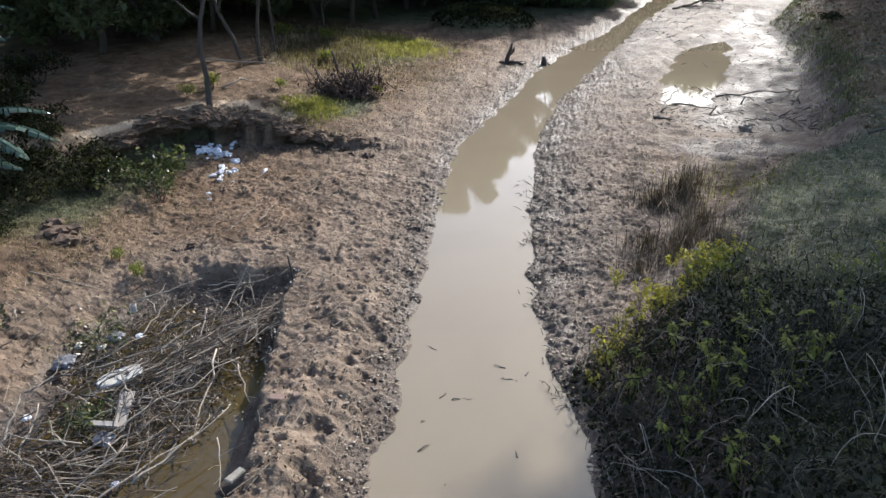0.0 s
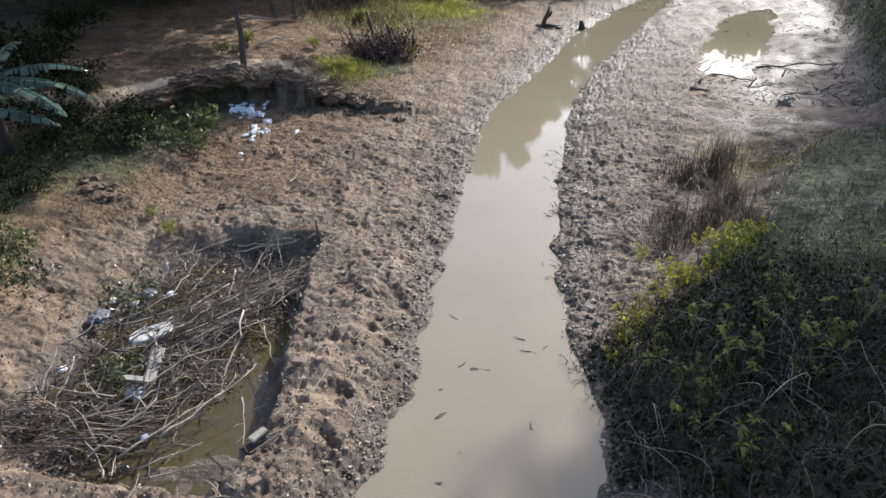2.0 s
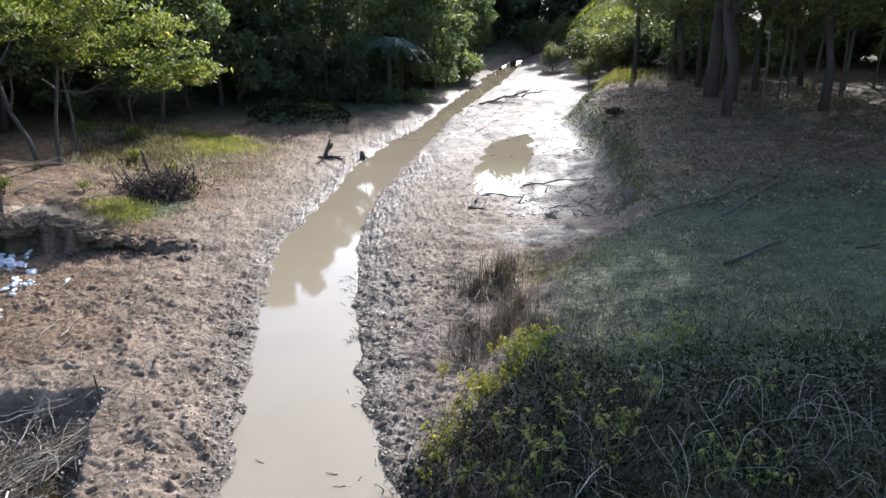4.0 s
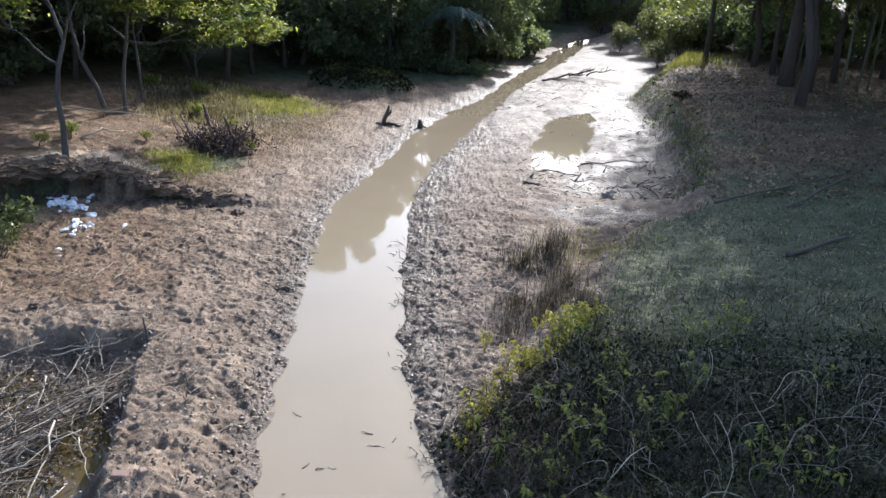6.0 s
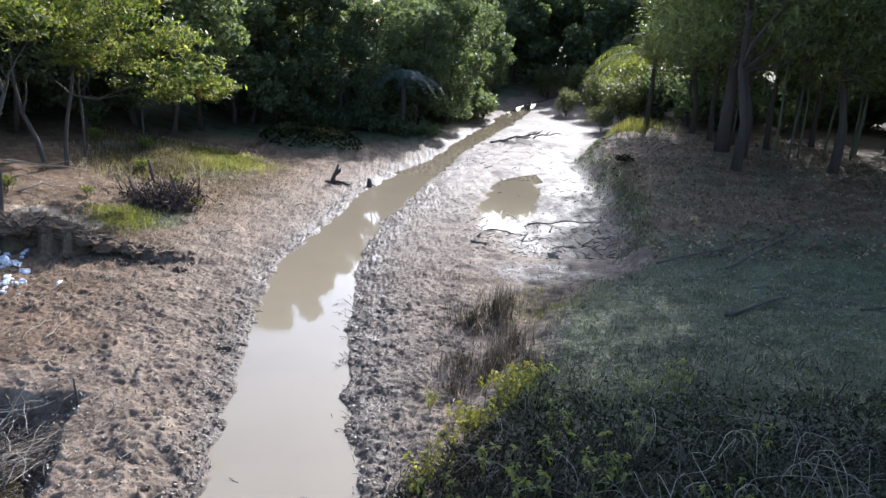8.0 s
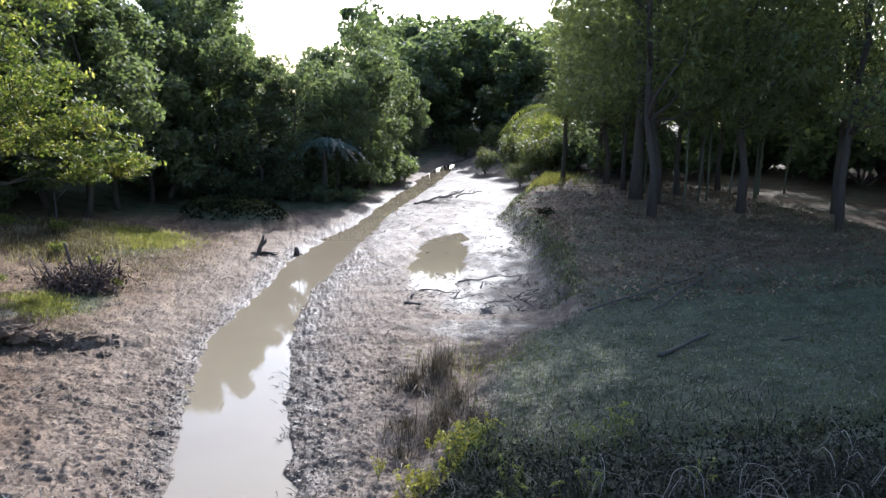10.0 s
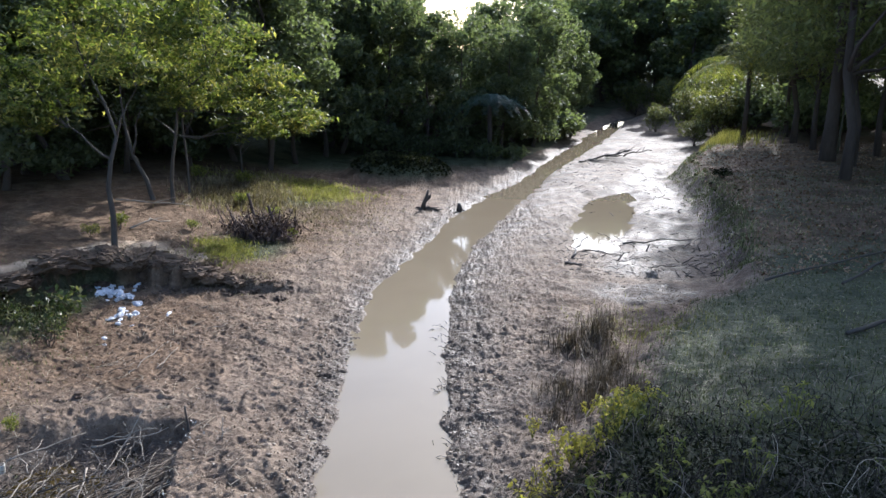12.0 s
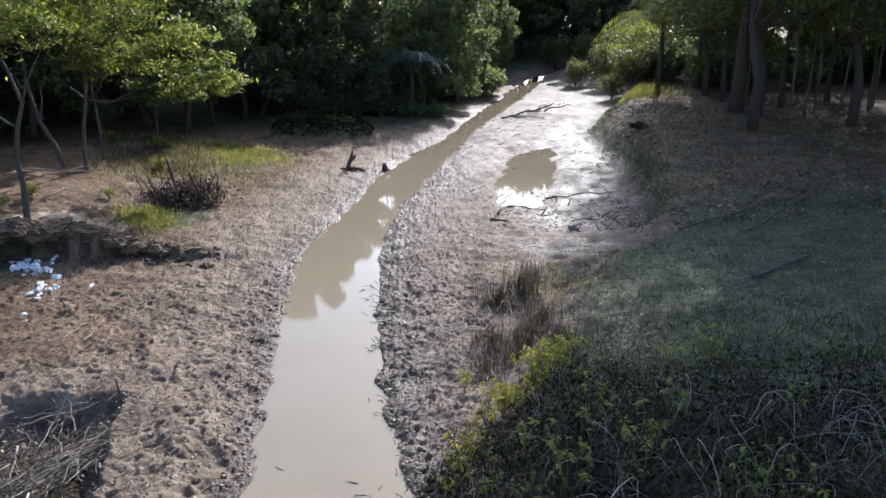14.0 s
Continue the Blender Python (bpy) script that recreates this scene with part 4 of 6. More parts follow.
def blades(rng, x, y, z, tall, wide, lean=0.35, parts=2):
    """Grass blades with a bend, as (verts, quads)."""
    n = len(x)
    yaw, tilt = rng.uniform(0, 2 * np.pi, n), np.abs(rng.normal(0, lean, n))
    h = tall * rng.uniform(0.5, 1.15, n)
    d = np.stack([np.cos(yaw), np.sin(yaw)], 1)
    s = np.stack([-d[:, 1], d[:, 0]], 1) * (wide / 2)
    rows = []
    for k, (up, out, w) in enumerate([(0, 0, 1.0), (0.55, 0.3, 0.8), (1.0, 1.0, 0.12)]):
        cx, cy = x + d[:, 0] * h * tilt * out, y + d[:, 1] * h * tilt * out
        cz = z + h * up * np.cos(np.clip(tilt * out, 0, 1.4)) - 0.02 * (k == 0)
        rows.append(np.stack([cx - s[:, 0] * w, cy - s[:, 1] * w, cz], 1))
        rows.append(np.stack([cx + s[:, 0] * w, cy + s[:, 1] * w, cz], 1))
    v = np.stack(rows, 1).reshape(-1, 3)
    o = np.arange(n)[:, None] * 6
    f = np.concatenate([o + np.array([0, 1, 3, 2]), o + np.array([2, 3, 5, 4])])
    return v, f


def stuff(ob, label, category):
    return tagged(ob, label, category, kind="stuff")


# ---- the debris pit ----
def pit_debris():
    pr = random.Random(21)
    g = "dead branches in the pit"
    # the larger branches, one by one
    for a, b, r in [((-5.0, 8.5, 0.35), (-4.6, 6.8, 0.12), 0.015), ((-6.0, 8.6, 0.2), (-5.6, 9.25, 0.3), 0.02), ((-5.8, 8.1, 0.2), (-5.3, 9.1, 0.28), 0.02), ((-4.6, 8.3, 0.25), (-4.15, 7.6, 0.1), 0.011),
                    ((-5.6, 9.5, 0.42), (-5.5, 8.9, 0.12), 0.018), ((-4.9, 5.9, 0.25), (-4.5, 6.8, 0.28), 0.02), ((-5.3, 5.6, 0.15), (-4.3, 7.3, 0.3), 0.017), ((-4.2, 6.7, 0.3), (-3.8, 5.95, 0.12), 0.011),
                    ((-4.9, 5.4, 0.08), (-4.35, 5.7, 0.1), 0.014), ((-5.0, 5.5, 0.1), (-4.4, 6.0, 0.16), 0.014), ((-6.6, 6.15, 0.1), (-6.75, 6.95, 0.45), 0.02), ((-6.95, 6.4, 0.2), (-7.0, 6.95, 0.5), 0.02),
                    ((-5.7, 5.55, 0.1), (-5.2, 6.4, 0.4), 0.02), ((-7.5, 7.5, 0.12), (-6.4, 9.0, 0.2), 0.016), ((-6.9, 8.1, 0.15), (-5.7, 8.9, 0.2), 0.017), ((-5.9, 6.3, 0.2), (-4.6, 8.4, 0.3), 0.016),
                    ((-7.0, 9.8, 0.3), (-6.2, 10.6, 0.35), 0.015), ((-6.1, 10.5, 0.15), (-5.0, 10.9, 0.3), 0.016), ((-5.6, 10.4, 0.15), (-5.4, 10.85, 0.6), 0.016)]:
        stick("dead_branch", "bleached crooked dead branch lying in the pit", a, b, r, DEAD, pr.random(), g, pr.randint(1, 3), 0.03, "branch")
    for i in range(118):
        u = pr.random()
        if i < 56:
            s, w = pr.uniform(0, 1), pr.gauss(0, 0.35)
            c = Vector((-6.9 + 2.3 * s - w * 0.6, 6.3 + 3.6 * s + w, 0.1))
        else:
            c = Vector((pr.uniform(-7.1, -4.8), pr.uniform(5.5, 10.6), 0.08))
        ang, ln = pr.gauss(0.9, 0.95), pr.uniform(0.3, 1.05)
        d = Vector((math.cos(ang), math.sin(ang), pr.uniform(-0.05, 0.3))) * ln / 2
        c.z += pr.uniform(0, 0.22) + abs(d.z)
        a, b = c - d, c + d
        a.x, b.x = min(max(a.x, -7.4), -4.05), min(max(b.x, -7.4), -4.0)
        a.y, b.y = max(a.y, 5.3), max(b.y, 5.35)
        stick("dead_branch", "bleached crooked dead branch lying in the pit", a, b, pr.uniform(0.007, 0.016), DEAD if u < 0.33 else DARK_WOOD, pr.random(), g, pr.randint(1, 4), 0.05, "branch")

    def heap(name, label, n, place, ln, r, mat, seed, flat=0.08):
        q, made = random.Random(seed), []
        for _ in range(n):
            c, ang = place(q)
            l = ln * q.uniform(0.5, 1.2)
            d = Vector((math.cos(ang), math.sin(ang), q.gauss(0, flat))) * l / 2
            made.append(tube(bent(q, c - d, c + d, 0.04, 3), [r * q.uniform(0.6, 1.2)] * 3 + [r * 0.4], 4, caps=False))
        stuff(part(name, joined(made), mat), label, "reeds")

    heap("reeds", "long dry reeds lying in a bundle across the pit", 85, lambda q: (lambda s, w: (Vector((-5.75 + 1.2 * s - 0.8 * w, 7.9 + 2.2 * s + 0.5 * w, 0.16 + abs(q.gauss(0, 0.07)))), 0.98 + q.gauss(0, 0.2)))(q.random(), q.gauss(0, 0.17)), 1.3, 0.0065, STRAW_MIX, 3)
    heap("reeds", "matted grey reeds at the near end of the pit", 150, lambda q: (Vector((-6.2 + q.gauss(0, 0.6), 6.15 + q.gauss(0, 0.22), 0.1 + abs(q.gauss(0, 0.08)))), 0.12 + q.gauss(0, 0.5)), 0.8, 0.0055, STRAW_MIX, 4)
    heap("twigs", "thin tangled twigs floating over the pit", 190, lambda q: (Vector((q.uniform(-7.4, -4.5) + 0.0, q.uniform(5.4, 10.7), 0.06 + abs(q.gauss(0, 0.09)))), q.uniform(0, 3.14)), 0.36, 0.005, STRAW_MIX, 5, 0.3)
    heap("twigs", "dark sodden twigs matted in the pit", 520, lambda q: (Vector((q.gauss(-6.1, 0.75), q.gauss(8.4, 1.3), 0.03 + abs(q.gauss(0, 0.05)))), q.uniform(0, 3.14)), 0.4, 0.006, DARK_WOOD, 6, 0.2)
    heap("twigs", "short curved twigs beside the pit planks", 130, lambda q: (Vector((q.gauss(-5.4, 0.35), q.gauss(7.4, 0.45), 0.12 + abs(q.gauss(0, 0.1)))), q.uniform(0, 3.14)), 0.36, 0.006, STRAW_MIX, 7, 0.5)
    rng = np.random.default_rng(9)
    p = np.stack([rng.uniform(-7.6, -4.3, 5200), rng.uniform(5.3, 10.9, 5200), np.abs(rng.normal(0, 0.08, 5200)) - 0.11], 1)
    p = p[(p[:, 0] < -4.9 + 0.1 * (p[:, 1] - 5)) & ~((p[:, 1] < 6.9) & (p[:, 0] > -5.2))]
    stuff(leaf_part("leaf_litter", leaves(rng, p, 0.07, 0.5, 0, 0.5), LITTER), "rotting leaves and scraps matted in the pit", "litter")

    def litter_mound(x, y, s, seed):
        q = np.random.default_rng(seed)
        pts = np.stack([q.normal(x, 0.22 * s, 260), q.normal(y, 0.22 * s, 260), 0.12 + np.abs(q.normal(0, 0.12, 260))], 1)
        stuff(leaf_part("leaf_litter", leaves(q, pts, 0.1, 0.35, 0, 0.6), SHRUB_LEAF), "wilted green stalks and leaves at the pit's rim", "litter")

    litter_mound(-7.2, 8.9, 1.3, 31)
    litter_mound(-6.2, 7.0, 0.8, 33)
    # slab of white foam with holes worn through its skin
    foam = empty("foam_board", pose(-6.2, 7.87, 0.24, 4, -5, 38), "dirty white foam board with worn holes, on the branches", "foam board")
    q = random.Random(2)
    rim = [(0.31 * math.copysign(abs(math.cos(a)) ** 0.55, math.cos(a)) * q.uniform(0.9, 1.06), 0.155 * math.copysign(abs(math.sin(a)) ** 0.6, math.sin(a)) * q.uniform(0.88, 1.08)) for a in [i * math.tau / 26 for i in range(26)]]
    bm = bmesh.new()
    rings = [[bm.verts.new((x * k, y * k, z)) for x, y in rim] for k, z in ((0.96, -0.024), (1.0, -0.014), (1.0, 0.014), (0.95, 0.024))]
    bm.faces.new(rings[0][::-1])
    bm.faces.new(rings[3])
    for lo, hi in zip(rings, rings[1:]):
        for i in range(26):
            bm.faces.new((lo[i], lo[(i + 1) % 26], hi[(i + 1) % 26], hi[i]))
    part("board", bm, FOAM, foam)
    for x, y, r in [(-0.1, 0.03, 0.05), (0.1, -0.02, 0.035), (0.02, 0.06, 0.03)]:
        h = part("hole", slab((r * 2.2, r * 1.1, 0.006), 0.002, 3, 0.002), DARK_WOOD, foam, "dark worn hole")
        h.location = (x, y, 0.0252)
    frame_ob = empty("plank_corner", pose(-5.72, 6.95, 0.2, 3, 4, 0), "weathered grey planks nailed into a corner", "planks")
    for size, loc, turn in [((0.74, 0.09, 0.028), (0.0, 0.26, 0.0), 108), ((0.70, 0.06, 0.028), (-0.09, 0.25, 0.012), 108), ((0.38, 0.09, 0.028), (-0.12, -0.06, 0.03), 4)]:
        b = part("plank", slab(size, 0.005, int(size[0] * 50), 0.002), PALE_WOOD, frame_ob)
        b.matrix_local = pose(*loc, 0, 0, turn)

    def block(name, label, size, m, mat, cat):
        ob = part(name, slab(size, 0.012, 5, 0.004), mat)
        ob.matrix_world = m
        tagged(ob, label, cat)

    z = height(-3.5, 5.95)
    block("concrete_block", "grey concrete block tilted on the pit's rim", (0.10, 0.27, 0.05), pose(-3.62, 5.95, z - 0.01, -10, 6, -16), CONCRETE, "concrete block")
    z = height(-3.6, 7.35)
    block("broken_brick", "broken pinkish brick half sunk in mud", (0.24, 0.11, 0.075), pose(-3.62, 7.34, z + 0.02, 5, 8, 10), BRICKRED, "brick")
    block("broken_brick", "small brown brick piece on the mud ridge", (0.10, 0.09, 0.07), pose(-3.38, 7.36, height(-3.38, 7.36) + 0.02, 0, 6, 40), BRICKRED, "brick")
    block("broken_brick", "pale brick fragment on the near mud rim", (0.16, 0.08, 0.06), pose(-3.35, 5.25, height(-3.35, 5.25) + 0.02, 0, 6, 60), BRICKRED, "brick")
    # tin, cup and scraps
    tin = empty("tin_can", pose(-6.95, 9.62, 0.3, 10, 12, 0), "dented pale tin can among the debris", "can")
    bm = bmesh.new()
    bmesh.ops.create_cone(bm, cap_ends=True, segments=14, radius1=0.05, radius2=0.047, depth=0.15)
    bmesh.ops.bevel(bm, geom=[e for e in bm.edges if len(e.link_faces) == 2 and abs(e.calc_face_angle(0)) > 1], offset=0.006, segments=1, affect="EDGES")
    part("body", bm, FOAM, tin)
    bm = bmesh.new()
    bmesh.ops.create_cone(bm, cap_ends=True, segments=14, radius1=0.036, radius2=0.036, depth=0.006)
    # Dark disc on the closed end stands in for the mouth's shaded inside.
    part("rim", bm, DARK_WOOD, tin, "dark disc for the shaded mouth").location = (0, 0, 0.077)
    for i, (x, y, r, mat, label) in enumerate([(-6.6, 9.1, 0.05, PLASTIC, "crumpled white plastic scrap in the debris"), (-5.2, 6.0, 0.05, PLASTIC, "crumpled white plastic scrap in the debris"), (-7.1, 7.05, 0.055, PLASTIC, "crumpled white plastic scrap in the debris"),
                                               (-7.42, 8.75, 0.07, FOAM, "dirty white plastic scrap in the debris"), (-7.05, 8.75, 0.06, FOAM, "dirty white plastic scrap in the debris"),
                                               (-7.35, 8.25, 0.15, DARK_PLASTIC, "crumpled grey plastic sheet at the pit's rim"), (-6.95, 9.0, 0.12, DARK_PLASTIC, "crumpled grey plastic sheet at the pit's rim"), (-5.75, 6.72, 0.12, DARK_PLASTIC, "crumpled grey plastic sheet at the pit's rim")]):
        ob = part("plastic_scrap", crumpled(r, 3.1 * i, 0.5), mat)
        ob.location = (x, y, max(0.05, height(x, y)) + r * 0.25 + 0.05)
        tagged(ob, label, "plastic", "plastic scraps in the pit")
    # the stake at the corner
    z = height(-4.62, 10.82)
    stick("wooden_stake", "thin dark stake standing upright at the pit's corner", (-4.62, 10.82, z - 0.15), (-4.68, 10.86, z + 0.42), 0.022, DARK_WOOD, 4, "", 0, 0.01, "stake", 0.2)
    stick("dry_stick", "short pale stick stuck in the mud ridge", (-4.0, 10.5, height(-4.0, 10.5) - 0.05), (-4.02, 10.7, height(-4.0, 10.7) + 0.28), 0.014, DEAD, 5, "", 1, 0.03)


pit_debris()


# ---- the stream bank ----
def left_bank():
    g = "plastic bags dumped under the bank"
    pr = random.Random(6)
    spots = [(-8.85 + (k / 18 - 1) * 0.38 + pr.gauss(0, 0.14), 17.0 - (k / 18 - 1) * 0.28 + pr.gauss(0, 0.2), pr.uniform(0.04, 0.12)) for k in range(38)] + [(pr.gauss(-7.9, 0.2), pr.gauss(15.75, 0.14), pr.uniform(0.04, 0.09)) for _ in range(16)]
    spots += [(-8.05, 16.45, 0.12), (-7.85, 15.15, 0.08), (-7.55, 15.1, 0.05), (-7.0, 15.75, 0.07), (-7.75, 14.3, 0.05), (-7.6, 14.0, 0.04), (-7.95, 15.4, 0.06)]
    for i, (x, y, r) in enumerate(spots):
        ob = part("plastic_bag", creased(r, i, pr), PLASTIC)
        ob.matrix_world = pose(x, y, height(x, y) + r * 0.25, pr.uniform(-25, 25), pr.uniform(-25, 25), pr.uniform(0, 360))
        tagged(ob, "crumpled white plastic bag dumped on brown soil", "plastic bag", g)
    for k in range(5):
        s = k / 4
        x, y = -8.62 + 0.1 * s, 17.85 - 0.5 * s
        ob = part("plastic_scrap", crumpled(0.05, k * 2.0, 0.6, 0.5, 2), PLASTIC)
        ob.location = on(x, y, 0.03)
        tagged(ob, "small white scrap caught on the bank's edge", "plastic", "white scraps down the bank")
    stick("dry_stick", "long thin straight straw-coloured stick on the soil", on(-8.9, 9.9, 0.05), on(-7.7, 10.0, 0.05), 0.014, REED, 1, "", 0, 0.006)
    stick("dry_stick", "pale forked twig lying on the mud", on(-6.5, 12.7, 0.03), on(-6.25, 13.7, 0.1), 0.014, DEAD, 2, "", 1)
    stick("dry_stick", "pale thin twig lying on the mud", on(-6.05, 12.9, 0.03), on(-5.95, 13.7, 0.08), 0.012, DEAD, 3, "", 0)
    stick("dry_stick", "dark crooked twig lying on the mud", on(-7.0, 12.5, 0.03), on(-6.5, 12.9, 0.06), 0.012, DARK_WOOD, 4, "", 1)
    stick("fallen_branch", "bleached curved branch lying on the terrace", on(-9.75, 20.0, 0.06), on(-9.1, 21.2, 0.12), 0.03, DEAD, 5, "", 1, 0.08, "branch")
    stick("fallen_branch", "long fallen branch lying between the slim trees", on(-11.3, 22.4, 0.15), on(-9.1, 23.0, 0.1), 0.03, DEAD, 6, "", 2, 0.03, "branch")
    for i, (x, y, ln, ang) in enumerate([(-8.45, 8.8, 0.5, 2.4), (-8.1, 8.2, 0.45, 1.2), (-8.0, 8.5, 0.4, 0.4), (-2.7, 24.1, 0.6, 0.1), (-5.3, 20.6, 0.7, 0.8), (-4.3, 19.9, 0.6, 0.5), (-3.9, 22.9, 0.6, 2.8), (-3.2, 14.4, 0.4, 2.0), (-5.6, 15.0, 0.4, 0.3)]):
        d = Vector((math.cos(ang), math.sin(ang), 0)) * ln / 2
        c = on(x, y, 0.04)
        stick("dry_stick", "short dead twig on the trodden mud", c - d, c + d + Vector((0, 0, 0.08)), 0.014, DARK_WOOD if i % 2 else DEAD, 20 + i, "twigs on the mud", 2, 0.08)
    for i, (x, y, r) in enumerate([(-9.3, 11.2, 0.2), (-9.0, 11.05, 0.15), (-9.15, 11.5, 0.14), (-8.7, 11.3, 0.1), (-9.6, 11.6, 0.16), (-7.9, 12.2, 0.08), (-6.9, 11.7, 0.07)]):
        ob = part("soil_lump", crumpled(r * 1.2, 9.1 * i, 0.5, 0.7), SOIL)
        ob.location = on(x, y, 0.0)
        tagged(ob, "eroded lump of brown soil on the slope", "soil lump", "soil lumps")
    # broken face of the terrace
    for i in range(72):
        x = -10.9 + i * 0.088 + pr.uniform(-0.1, 0.1)
        y = float(np.interp(x, TERR_X, TERR_Y)) + pr.uniform(-0.6, 0.3)
        r = pr.uniform(0.05, 0.19) * (1 if x < -7.6 else 0.6)
        ob = part("soil_lump", crumpled(r, 4.7 * i, pr.uniform(0.5, 0.9), 0.6, 3), SOIL)
        ob.location = on(x, y, -r * 0.3)
        ob.rotation_euler = (0, 0, pr.uniform(0, 6.28))
        tagged(ob, "dark clod of earth breaking from the bank's face", "soil lump", "clods of the bank's face")
    # lumps of earth that overhang along the terrace's brow
    for i in range(24):
        x = -10.6 + i * 0.24 + pr.uniform(-0.12, 0.12)
        y = float(np.interp(x, TERR_X, TERR_Y)) + 0.12 + pr.uniform(-0.2, 0.2)
        k = float(np.interp(x, [-10.5, -8.4, -6.6, -5.2], [1.0, 0.95, 0.55, 0.4]))
        bm = crumpled(0.42, 6.3 * i, 1.0, 0.6, 4)
        wide, deep, thick = pr.uniform(0.8, 1.4) * k, pr.uniform(0.6, 1.0) * k, pr.uniform(0.28, 0.5) * k
        for v in bm.verts:
            v.co *= 1 + 0.22 * noise.noise(v.co * 9 + Vector((i, 0, 0))) + 0.1 * noise.noise(v.co * 24)
            v.co.x, v.co.y, v.co.z = v.co.x * wide, v.co.y * deep, v.co.z * thick
        ob = part("earth_lump", bm, LEDGE)
        ob.location = (x, y, height(x, y + 0.5) - 0.1 * k - 0.02)
        ob.rotation_euler = (pr.uniform(-0.1, 0.25), pr.uniform(-0.2, 0.2), pr.uniform(-0.6, 0.6))
        tagged(ob, "overhanging lump of brown earth on the bank's brow", "earth lump", "lumps of the bank's brow")
    # heap of cut purple-brown brushwood
    brush = empty("brush_pile", placed(-6.6, 21.9, 0, 0, 1.1), "tangled heap of dry purple-brown brushwood", "brush pile")
    q = random.Random(14)
    for i in range(150):
        a = Vector((q.gauss(0.05, 0.42), q.gauss(0, 0.33), 0.02))
        ang = q.uniform(0, 6.28)
        d = Vector((math.cos(ang) * 0.5, math.sin(ang) * 0.35, q.uniform(0.1, 0.85))) * q.uniform(0.5, 1.15)
        r = q.uniform(0.012, 0.036)
        part("stem", tube(bent(q, a, a + d, 0.05, 4), [r * (1 - 0.17 * j) for j in range(5)], 5), RUST_TWIG, brush)
    rng = np.random.default_rng(15)
    pts = np.abs(rng.normal(0, 1, (2600, 3))) * np.sign(rng.uniform(-1, 1, (2600, 3))) * np.array([0.5, 0.36, 0.26])
    pts[:, 2] = np.abs(pts[:, 2])
    leaf_part("dead_foliage", leaves(rng, pts, 0.11, 0.4), foliage("withered_purple_leaf", [(0.1, (0.02, 0.013, 0.013)), (0.6, (0.05, 0.031, 0.025)), (1, (0.14, 0.092, 0.07))], 0.8, 0.15, 1.0), brush)
    for i, (x, y, t) in enumerate([(-6.95, 22.4, 0.6), (-6.3, 22.3, 0.4)]):
        stick("cut_stem", "cut dark stem standing in the brush heap", on(x, y, 0.3), on(x - 0.2, y + 0.1, 0.5 + t), 0.05, RUST_TWIG, i, "cut stems", 0, 0.02, "stem", 0.1)
    # stumps at the water's edge
    st = empty("tree_stump", placed(-2.14, 28.1), "dark broken stump with roots at the water's edge", "stump")
    q = random.Random(3)
    smooth(part("trunk", tube([(0, 0, -0.1), (0.05, 0, 0.25), (0.16, 0, 0.5), (0.22, 0, 0.78)], [0.11, 0.085, 0.07, 0.03], 8, q, 0.15), DARK_WOOD, st))
    smooth(part("broken_limb", tube([(0.05, 0, 0.3), (0.28, 0.05, 0.5), (0.3, 0.05, 0.62)], [0.06, 0.05, 0.025], 7, q, 0.15), DARK_WOOD, st))
    for i in range(9):
        ang = q.uniform(0, 6.28)
        part("root", tube(bent(q, (0, 0, 0.08), (math.cos(ang) * q.uniform(0.4, 0.9), math.sin(ang) * q.uniform(0.3, 0.6), 0.02), 0.08, 4), [0.04 * (1 - 0.2 * j) for j in range(5)], 5), DARK_WOOD, st)
    st = empty("tree_stump", placed(-0.75, 28.7), "small dark stump stub in wet mud", "stump")
    smooth(part("trunk", tube([(0, 0, -0.1), (0.02, 0, 0.15), (0.0, 0, 0.32)], [0.12, 0.1, 0.07], 8, q, 0.15), DARK_WOOD, st))
    part("root", tube([(0, 0, 0.1), (0.25, 0.05, 0.0)], [0.05, 0.02], 5), DARK_WOOD, st)
    # green and yellow-green growth
    rng = np.random.default_rng(22)

    def patch(name, label, cx, cy, sx, sy, n, tall, mat, wide=0.02, lean=0.35):
        x, y = rng.normal(cx, sx, n), rng.normal(cy, sy, n)
        z = land(x, y)[0]
        k = z > 0.03
        stuff(leaf_part(name, blades(rng, x[k], y[k], z[k], tall, wide, lean), mat), label, "grass")

    patch("grass", "lush yellow-green grass patch on the stream bank", -7.5, 29.4, 1.15, 0.8, 15000, 0.17, LUSH, 0.022, 1.1)
    patch("grass", "dry straw-coloured grass among the green", -8.6, 28.4, 0.9, 1.0, 3600, 0.26, DRY_GRASS, 0.03, 0.8)
    patch("grass", "dry mixed grass and weeds round the brushwood", -8.6, 26.4, 0.8, 1.3, 4600, 0.26, DRY_GRASS, 0.028, 0.8)
    patch("grass", "low yellow-green weeds below the brushwood", -7.05, 19.9, 0.4, 0.5, 2600, 0.13, LUSH, 0.018, 1.2)
    patch("grass", "thin dry grass along the mud flat", -5.6, 25.5, 1.1, 2.2, 3000, 0.10, DRY_GRASS, 0.02, 1.0)
    patch("grass", "dry grass tufts on the terrace edge", -7.7, 18.4, 0.7, 0.3, 900, 0.09, DRY_GRASS, 0.012, 1.0)
    n = 1500
    x = rng.uniform(-11.5, -5.2, n)
    y = np.interp(x, TERR_X, TERR_Y) + rng.normal(0.1, 0.28, n)
    stuff(leaf_part("grass", blades(rng, x, y, land(x, y)[0], 0.11, 0.01, 1.6), DRY_GRASS), "dry grass and roots hanging over the eroded bank", "grass")
    patch("grass", "weeds on the soil by the shrubs", -9.2, 11.4, 0.8, 1.0, 1800, 0.08, DRY_GRASS, 0.012, 1.1)
